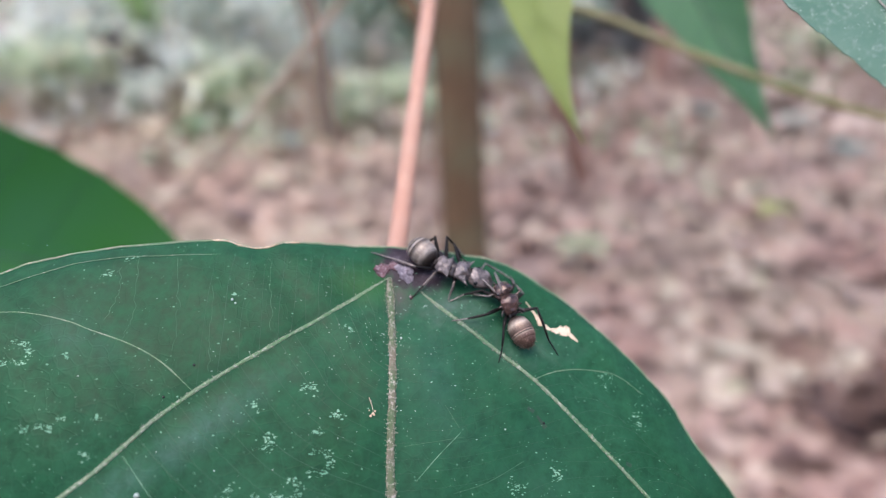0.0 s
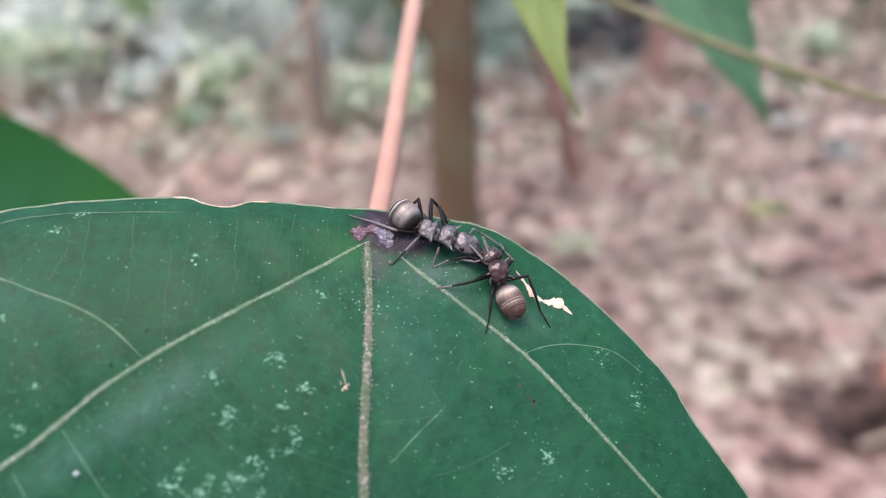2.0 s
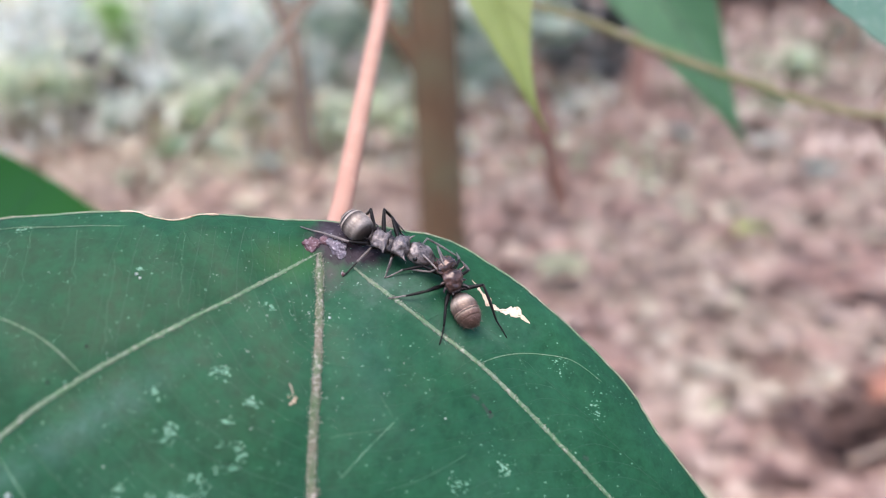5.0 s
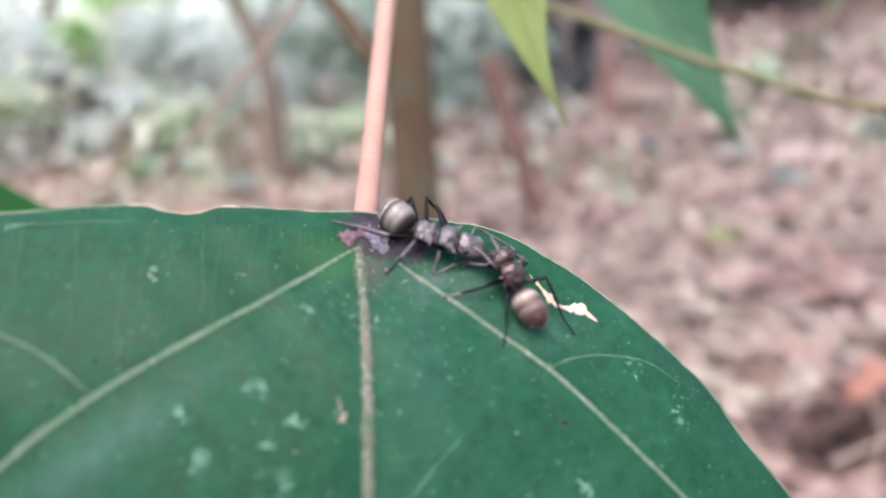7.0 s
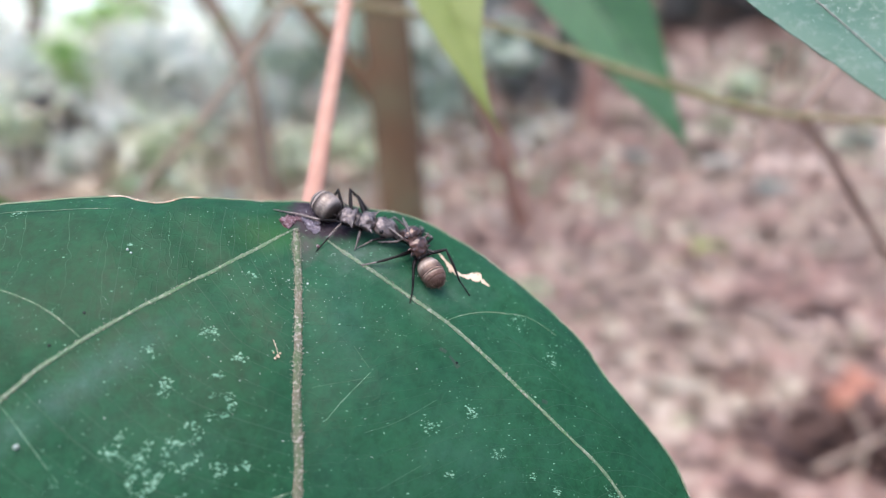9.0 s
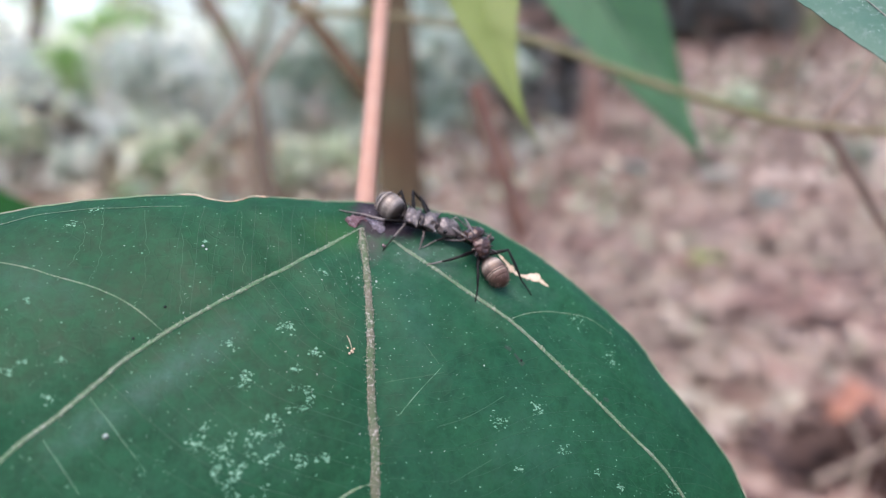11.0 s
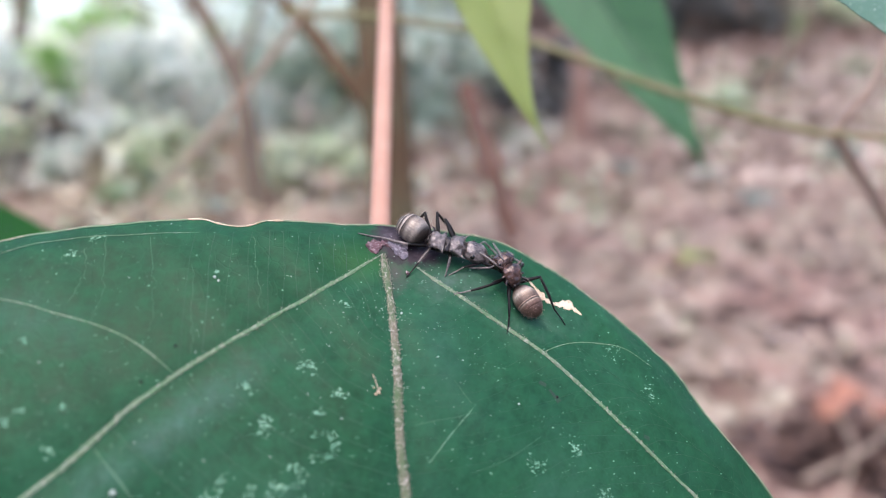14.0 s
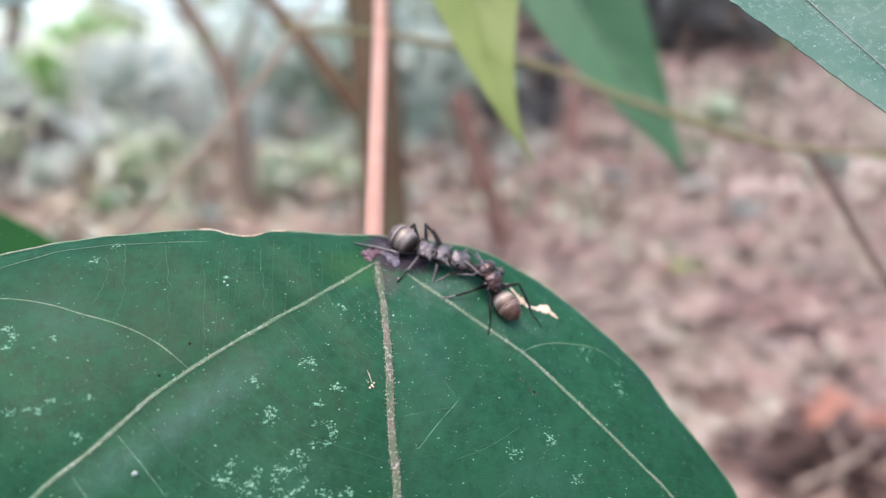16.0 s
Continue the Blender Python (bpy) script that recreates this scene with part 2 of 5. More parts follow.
def litter_material(name, stops):
    m, n, l, b = mat(name, 0.75, 0.0, 0.3)
    g = n.new("ShaderNodeNewGeometry")
    col = ramp(n, l, g.outputs["Random Per Island"], stops).outputs["Color"]
    t = noise_tex(n, l, 45, 5)
    drift = noise_tex(n, l, 1.6, 4, 0.65)
    col = mix(n, l, 1.0, col, ramp(n, l, drift.outputs["Fac"], [(0.30, (0.76, 0.67, 0.59)), (0.42, (1.0, 0.91, 0.83)), (0.5, (1.06, 1.05, 0.93)), (0.58, (0.98, 1.06, 0.90)), (0.70, (1.18, 1.2, 1.1))]).outputs["Color"], "MULTIPLY")
    tc = n.new("ShaderNodeTexCoord")
    sx = n.new("ShaderNodeSeparateXYZ")
    l.new(tc.outputs["Object"], sx.inputs[0])
    ma = n.new("ShaderNodeMath")
    ma.operation = "MULTIPLY_ADD"
    ma.inputs[1].default_value = 1.6
    l.new(drift.outputs["Fac"], ma.inputs[0])
    l.new(sx.outputs["X"], ma.inputs[2])
    # litter colour multiplied paler towards negative x
    dry = ramp(n, l, ma.outputs[0], [(0.0, (1.3, 1.36, 1.28)), (1.0, (1.0, 1.0, 1.0))])
    col = mix(n, l, 1.0, col, dry.outputs["Color"], "MULTIPLY")
    col = mix(n, l, 0.6, col, ramp(n, l, t.outputs["Fac"], [(0.3, (0.55, 0.5, 0.48)), (0.7, (1.3, 1.3, 1.3))]).outputs["Color"], "MULTIPLY")
    l.new(col, b.inputs["Base Color"])
    bump(n, l, b, t.outputs["Fac"], 0.4, 0.004)
    return m


BLADE = blade_material()
SCURF = two_tone("scurf_pale", (0.22, 0.20, 0.15), (0.44, 0.41, 0.35), 1200, 0.8, fine=4)
VEIN_MID = two_tone("vein_brown", (0.06, 0.12, 0.05), (0.16, 0.14, 0.10), 420, 0.65, spec=0.25, c3=(0.50, 0.45, 0.40), bumpy=0.9, dist=0.00015, fine=9)
VEIN_SIDE = two_tone("vein_green", (0.09, 0.185, 0.09), (0.17, 0.225, 0.145), 420, 0.65, spec=0.25, c3=(0.42, 0.41, 0.35), bumpy=0.9, dist=0.00015, fine=9)
VEINLET = two_tone("veinlet_green", (0.007, 0.050, 0.020), (0.013, 0.068, 0.030), 300, 0.5)
LICHEN = two_tone("lichen_pale", (0.085, 0.24, 0.145), (0.22, 0.40, 0.28), 900, 0.8, fine=4)
SCRATCH_DIM = two_tone("scratch_dim", (0.022, 0.085, 0.040), (0.05, 0.13, 0.07), 500, 0.7, fine=4)
SCRATCH_PALE = two_tone("scratch_pale", (0.045, 0.15, 0.075), (0.20, 0.33, 0.23), 500, 0.7, fine=4)
SCRATCH_DARK = two_tone("bruise_green", (0.006, 0.030, 0.014), (0.012, 0.050, 0.022), 700, 0.5)
DUST = two_tone("dust_white", (0.30, 0.38, 0.33), (0.60, 0.64, 0.60), 900, 0.8, fine=4)
RIM = two_tone("leaf_margin", (0.09, 0.18, 0.09), (0.20, 0.20, 0.13), 160, 0.6, c3=(0.36, 0.30, 0.23), fine=7)
DRY = two_tone("dry_tissue", (0.52, 0.36, 0.24), (0.74, 0.62, 0.49), 450, 0.7, c3=(0.42, 0.24, 0.13), fine=4)
SCAB = two_tone("scab", (0.07, 0.020, 0.022), (0.20, 0.11, 0.13), 1300, 0.45, c3=(0.46, 0.38, 0.40), fine=4, bumpy=0.8, dist=0.0002)
SCAB_PALE = two_tone("scab_grey", (0.14, 0.11, 0.14), (0.30, 0.26, 0.30), 1500, 0.4, c3=(0.62, 0.58, 0.62), fine=4, bumpy=0.9, dist=0.0003)
STALK = two_tone("stalk_pink", (0.42, 0.228, 0.165), (0.47, 0.285, 0.21), 120, 0.6, spec=0.25, c3=(0.47, 0.30, 0.225), fine=3, bumpy=0.03)
# broad pale stops paint the gaster's highlights; narrow ones are plate rims
SILVER = [(0.00, (0.014, 0.010, 0.009)), (0.14, (0.048, 0.037, 0.031)), (0.28, (0.33, 0.285, 0.25)), (0.40, (0.21, 0.175, 0.15)), (0.50, (0.31, 0.265, 0.23)), (0.60, (0.09, 0.069, 0.059)), (0.69, (0.026, 0.019, 0.016)), (0.735, (0.50, 0.44, 0.385)), (0.775, (0.022, 0.016, 0.013)), (0.88, (0.08, 0.06, 0.05))]
BRONZE = [(0.00, (0.014, 0.009, 0.007)), (0.12, (0.055, 0.036, 0.028)), (0.29, (0.42, 0.34, 0.275)), (0.41, (0.15, 0.10, 0.077)), (0.53, (0.075, 0.046, 0.035)), (0.56, (0.006, 0.004, 0.004)), (0.585, (0.006, 0.004, 0.004)), (0.61, (0.30, 0.225, 0.175)), (0.66, (0.13, 0.072, 0.052)), (0.95, (0.055, 0.028, 0.020))]
MARGIN = two_tone("plate_margin_cream", (0.42, 0.34, 0.27), (0.62, 0.53, 0.45), 1500, 0.4, spec=0.5, fine=4)
FUZZ = two_tone("fuzz_tawny", (0.20, 0.12, 0.09), (0.38, 0.26, 0.20), 1500, 0.5, fine=4)
CUTICLE = ant_material("cuticle_grey", (0.010, 0.007, 0.007), (0.29, 0.24, 0.23), 0.42, 0.15, 2600.0, 0.15)
CUTICLE_DARK = ant_material("cuticle_black", (0.012, 0.009, 0.009), (0.085, 0.068, 0.068), 0.30, 0.35, 4200.0)
CUTICLE_BROWN = ant_material("cuticle_brown", (0.018, 0.010, 0.008), (0.13, 0.076, 0.062), 0.26, 0.45, 3000.0, 0.35)
CUTICLE_RED = ant_material("cuticle_red", (0.012, 0.006, 0.005), (0.14, 0.072, 0.058), 0.30, 0.2, 2800.0, 0.3)
LEG = ant_material("leg_black", (0.003, 0.002, 0.002), (0.013, 0.010, 0.009), 0.40, 0.0, spec=0.22)
LEG_PALE = ant_material("leg_dusty", (0.05, 0.04, 0.037), (0.25, 0.21, 0.195), 0.5, 0.0)
EYE = mat("eye_black", 0.15)[0]
EYE.node_tree.nodes["Principled BSDF"].inputs["Base Color"].default_value = (0.008, 0.007, 0.007, 1)
# yellow-green and bluish blotches imitate light through the leaf and sheen on it
GREEN_DARK = foliage("foliage_dark", (0.012, 0.088, 0.004), (0.018, 0.085, 0.034), 0.42, 0.14, (0.10, 0.50, 0.010), 14.0, spec=0.12)
GREEN_LIME = foliage("foliage_lime", (0.24, 0.31, 0.09), (0.32, 0.40, 0.14), 0.5, 0.45, (0.52, 0.60, 0.18))
GREEN_SEA = two_tone("foliage_sea", (0.05, 0.125, 0.083), (0.088, 0.168, 0.122), 160, 0.5, spec=0.3, c3=(0.135, 0.205, 0.165), fine=9, bumpy=0.5, dist=0.0001)
GREEN_PALE = foliage("foliage_pale", (0.16, 0.26, 0.24), (0.24, 0.34, 0.31), 0.4, 0.5, (0.40, 0.55, 0.48))
GREEN_MID = foliage("foliage_mid", (0.05, 0.145, 0.07), (0.09, 0.21, 0.105), 0.4, 0.42, (0.14, 0.46, 0.13), 22.0)
BUSH = foliage("foliage_bush", (0.55, 0.61, 0.60), (0.66, 0.69, 0.67), 0.32, 0.55, (0.64, 0.70, 0.64), 5.0, True)
BUSH_MID = foliage("foliage_bush_green", (0.37, 0.45, 0.42), (0.51, 0.55, 0.51), 0.38, 0.5, (0.54, 0.66, 0.56), 5.0, True)
BUSH_VIVID = foliage("foliage_vivid", (0.24, 0.42, 0.16), (0.38, 0.52, 0.26), 0.4, 0.5, (0.42, 0.66, 0.24), 5.0, True)
BUSH_TALL = foliage("foliage_tall", (0.22, 0.28, 0.18), (0.36, 0.38, 0.29), 0.4, 0.55, (0.66, 0.72, 0.50), 5.0, True)
VEIN_DUSTY = two_tone("vein_dusty", (0.20, 0.24, 0.20), (0.32, 0.28, 0.24), 300, 0.7, c3=(0.44, 0.38, 0.33))
PALE_LEAF = two_tone("dead_leaf_pale", (0.46, 0.36, 0.30), (0.60, 0.50, 0.43), 30, 0.7, c3=(0.4, 0.28, 0.24), bumpy=0.4, dist=0.003)
# dark brown imitates the shadowed hollow under the orange leaf
RUST_DARK = two_tone("dead_leaf_dark", (0.05, 0.029, 0.023), (0.13, 0.077, 0.061), 40, 0.7, c3=(0.17, 0.105, 0.085), bumpy=0.4, dist=0.003)
# near-black leaf colour stands in for the shade of hollows between shrubs
BUSH_SHADE = foliage("foliage_shade_painted", (0.085, 0.088, 0.092), (0.14, 0.145, 0.15), 0.6, 0.05, (0.05, 0.08, 0.05), 5.0, True)
BUSH_LOW = foliage("foliage_low", (0.50, 0.56, 0.46), (0.62, 0.66, 0.56), 0.42, 0.4, (0.42, 0.54, 0.30), 5.0, True)
TWIG_GREEN = two_tone("twig_olive", (0.13, 0.145, 0.045), (0.23, 0.185, 0.10), 60, 0.6, c3=(0.30, 0.25, 0.17))
TWIG_BROWN = two_tone("twig_brown", (0.20, 0.14, 0.105), (0.30, 0.215, 0.17), 80, 0.7, c3=(0.35, 0.27, 0.215))
TWIG_PALE = two_tone("twig_pale", (0.36, 0.27, 0.20), (0.48, 0.38, 0.30), 80, 0.7, c3=(0.3, 0.3, 0.2))
BARK_RED = bark("bark_redbrown", (0.085, 0.052, 0.028), (0.155, 0.10, 0.058), (0.12, 0.105, 0.06))
BARK_GREY = bark("bark_grey", (0.12, 0.09, 0.065), (0.21, 0.16, 0.12), (0.12, 0.15, 0.07), 12)
BARK_PINK = bark("bark_pinkish", (0.20, 0.11, 0.085), (0.30, 0.185, 0.15), (0.26, 0.18, 0.15), 14)
BARK_RUST = bark("bark_rust", (0.11, 0.056, 0.040), (0.185, 0.105, 0.080), (0.17, 0.13, 0.105), 14)
SOIL = two_tone("soil", (0.19, 0.135, 0.115), (0.29, 0.21, 0.185), 3.0, 0.95, c3=(0.36, 0.28, 0.25), fine=9, bumpy=0.7, dist=0.02)
LITTER = litter_material("dead_leaves", [(0.0, (0.195, 0.130, 0.116)), (0.14, (0.25, 0.170, 0.154)), (0.36, (0.295, 0.207, 0.19)), (0.60, (0.315, 0.232, 0.212)), (0.80, (0.36, 0.285, 0.26)), (0.93, (0.43, 0.36, 0.325)), (1.0, (0.27, 0.26, 0.20))])
RUST_LEAF = two_tone("dead_leaf_orange", (0.30, 0.125, 0.08), (0.43, 0.21, 0.15), 30, 0.75, c3=(0.19, 0.085, 0.06), bumpy=0.4, dist=0.003)
# dark blotched colour carries the shade of the deep wood
WOOD_SHADE = two_tone("wood_shade", (0.07, 0.075, 0.075), (0.20, 0.21, 0.20), 1.2, 0.95, c3=(0.36, 0.38, 0.35), fine=8, bumpy=0.5, dist=0.05)


# ---------------------------------------------------------------- mesh helpers
def mesh_of(name, bm, material, smooth=True):
    me = bpy.data.meshes.new(name)
    bm.to_mesh(me)
    bm.free()
    me.materials.append(material)
    if smooth:
        for p in me.polygons:
            p.use_smooth = True
    return me


def part(name, bm, material, parent, label="", smooth=True):
    ob = new(name, mesh_of(name, bm, material, smooth))
    ob.parent = parent
    if label:
        tagged(ob, label)
    return ob


def thing(name, m, label, category, group=""):
    ob = new(name)
    ob.empty_display_size = 0.01
    ob.matrix_world = m
    return tagged(ob, label, category, group)


def smooth_line(pts, per=6):
    """A Catmull-Rom curve through points, as Vectors."""
    p = [Vector(q) for q in pts]
    p = [2 * p[0] - p[1]] + p + [2 * p[-1] - p[-2]]
    out = []
    for i in range(1, len(p) - 2):
        for k in range(per):
            t = k / per
            a, b, c, d = p[i - 1], p[i], p[i + 1], p[i + 2]
            out.append(0.5 * (2 * b + (c - a) * t + (2 * a - 5 * b + 4 * c - d) * t * t + (3 * b - a - 3 * c + d) * t ** 3))
    return out + [p[-2]]


def tube(bm, pts, radii, seg=8, flat=1.0):
    """A round rod along points; radii a number or one per point."""
    pts = [Vector(q) for q in pts]
    if isinstance(radii, (int, float)):
        radii = [radii] * len(pts)
    d = (pts[1] - pts[0]).normalized()
    side = d.cross(Vector((0, 0, 1)) if abs(d.z) < 0.9 else Vector((1, 0, 0))).normalized()
    rings = []
    for i, q in enumerate(pts):
        d = (pts[min(i + 1, len(pts) - 1)] - pts[max(i - 1, 0)]).normalized()
        side = (side - d * side.dot(d)).normalized()
        up = d.cross(side)
        rings.append([bm.verts.new(q + radii[i] * (math.cos(a) * side + flat * math.sin(a) * up)) for a in (2 * math.pi * k / seg for k in range(seg))])
    for r, s in zip(rings, rings[1:]):
        for k in range(seg):
            bm.faces.new((r[k], r[(k + 1) % seg], s[(k + 1) % seg], s[k]))
    bm.faces.new(rings[0][::-1])
    bm.faces.new(rings[-1])


def taper(n, a, b, c=None):
    """Radii from a through c (in the middle) to b."""
    c = (a + b) / 2 if c is None else c
    return [(a + (c - a) * 2 * t if t < 0.5 else c + (b - c) * (2 * t - 1)) for t in (i / (n - 1) for i in range(n))]


def loft(bm, p0, p1, up, stations, seg=20, flare=0.0, rough=0.0):
    """A body along p0 to p1: stations of (place 0..1, half width, half height, rise, squareness)."""
    p0, p1 = Vector(p0), Vector(p1)
    ax = (p1 - p0).normalized()
    up = (Vector(up) - ax * Vector(up).dot(ax)).normalized()
    side = ax.cross(up)
    rings = []
    for s, w, h, rise, sq in stations:
        c = p0.lerp(p1, s) + up * rise
        ring = []
        for k in range(seg):
            a = 2 * math.pi * k / seg
            x, y = math.cos(a), math.sin(a)
            e = 2.0 / sq
            y = math.copysign(abs(y) ** e, y)
            q = c + side * w * (1 + flare * y) * math.copysign(abs(x) ** e, x) + up * h * y
            ring.append(bm.verts.new(q + (q - c) * rough * noise.noise(q * 3500)))
        rings.append(ring)
    for r, s in zip(rings, rings[1:]):
        for k in range(seg):
            bm.faces.new((r[k], r[(k + 1) % seg], s[(k + 1) % seg], s[k]))
    bm.faces.new(rings[0][::-1])
    bm.faces.new(rings[-1])
    bmesh.ops.recalc_face_normals(bm, faces=bm.faces)


SECTION = ((0.0, -1.0), (0.45, -0.92), (0.66, -0.45), (0.78, 0.0), (1.0, 0.42), (0.93, 0.58), (0.62, 0.80), (0.32, 0.94), (0.0, 1.0))


def shield(bm, p0, p1, up, stations, dent=0.0):
    """A keeled, wrinkled body plate: sharp side margins, domed back, sides drawn in below; stations of (place, half width, half height, rise)."""
    p0, p1 = Vector(p0), Vector(p1)
    ax = (p1 - p0).normalized()
    up = (Vector(up) - ax * Vector(up).dot(ax)).normalized()
    side = ax.cross(up)
    half = []
    for (x, y), (x2, y2) in zip(SECTION, SECTION[1:]):
        half += [(x + (x2 - x) * k / 3, y + (y2 - y) * k / 3) for k in range(3)]
    half.append(SECTION[-1])
    prof = half + [(-x, y) for x, y in half[-2:0:-1]]
    n = len(prof)
    fine = []
    for a, b in zip(stations, stations[1:]):
        fine += [tuple(u + (v - u) * k / 4 for u, v in zip(a, b)) for k in range(4)]
    fine.append(stations[-1])
    rings = []
    for s, w, h, rise in fine:
        c = p0.lerp(p1, s) + up * rise
        ring = []
        for x, y in prof:
            yy = y - (dent * (1 - abs(x)) if y > 0.5 else 0)
            q = c + side * w * x + up * h * yy
            crease = 1 - 2 * abs(noise.noise(q * 2300 + Vector((3, 1, 2))))
            ring.append(bm.verts.new(q + (q - c) * (0.16 * noise.noise(q * 1700) + 0.13 * crease + 0.015 * noise.noise(q * 7000))))
        rings.append(ring)
    for r, t in zip(rings, rings[1:]):
        for k in range(n):
            bm.faces.new((r[k], r[(k + 1) % n], t[(k + 1) % n], t[k]))
        for k in (12, n - 12):
            bm.edges.get((r[k], t[k])).smooth = False
    bm.faces.new(rings[0][::-1])
    bm.faces.new(rings[-1])
    bmesh.ops.recalc_face_normals(bm, faces=bm.faces)


def ball(bm, centre, r, seg=10, squash=1.0):
    res = bmesh.ops.create_uvsphere(bm, u_segments=seg, v_segments=max(5, seg // 2), radius=r)
    for v in res["verts"]:
        v.co.z *= squash
        v.co += Vector(centre)


# ---------------------------------------------------------------- the big leaf's own frame: x across, y towards the stalk, z off the blade
HUB = Vector((-0.00464, 0.05768, 0.82548))
LEAF = Matrix(((0.97836, 0.00471, 0.20687, HUB.x), (0.13472, 0.74433, -0.65408, HUB.y), (-0.15706, 0.66779, 0.72759, HUB.z), (0, 0, 0, 1)))


def rise(x, y):
    """Height of the blade in mm at x, y in mm."""
    h = 1.19 - 0.1752 * y - (0.0565 * x * x + 0.0053 * x * y + 0.1929 * y * y) / 20
    # the main veins lie in shallow troughs, the blade pillows between them
    for ux, uy, deep in ((-0.776, -0.631, 0.38), (0.72, -0.694, 0.22), (0.03, -1.0, 0.20)):
        along, off = x * ux + y * uy, x * uy - y * ux
        if along > 0:
            h -= deep * min(1.0, along / 4) * math.exp(-(off / 1.7) ** 2)
    h += 0.10 * noise.noise(Vector((x * 0.16, y * 0.16, 5.0)))
    return h + 0.10 * math.sin(x * 0.55 + 1) * math.sin(y * 0.5) + 0.05 * math.sin(x * 1.3 + y * 0.9)


def on_leaf(x, y, h=0.0):
    return Vector((x * MM, y * MM, (rise(x, y) + h) * MM))


OUTLINE = [(-36, -3), (-33, -1.4), (-31, -0.4), (-29, 0.25), (-25, 1.3), (-20.4, 2.05), (-16.2, 2.8), (-15.2, 2.72), (-14.1, 2.3), (-12.5, 2.1),
           (-11.4, 2.35), (-10.4, 2.8), (-8.5, 3.05), (-5.5, 3.15), (-2.8, 3.2), (-0.6, 3.3), (4, 3.5), (8.5, 3.3), (11.2, 2.5), (13.5, 1.2),
           (16.3, -0.7), (19, -3.1), (21.5, -5.2), (23.9, -7.6), (25.9, -9.8), (27.7, -12.8), (29.7, -15.3), (32.3, -18.2), (34.3, -21.2), (37, -28),
           (38, -38), (35, -52), (26, -68), (12, -80), (2, -90), (-8, -78), (-24, -64), (-38, -48), (-45, -32), (-45, -18), (-41, -8)]


def outline_points(per=6):
    pts = smooth_line([(x, y, 0) for x, y in OUTLINE + [OUTLINE[0]]], per)[:-1]
    out = []
    for i, p in enumerate(pts):
        k = 0.10 * noise.noise(Vector((p.x * 0.9, p.y * 0.9, 3.1))) + 0.04 * noise.noise(Vector((p.x * 4, p.y * 4, 1.7)))
        d = (p - Vector((0, -22, 0))).normalized()
        out.append(p + d * k)
    return out


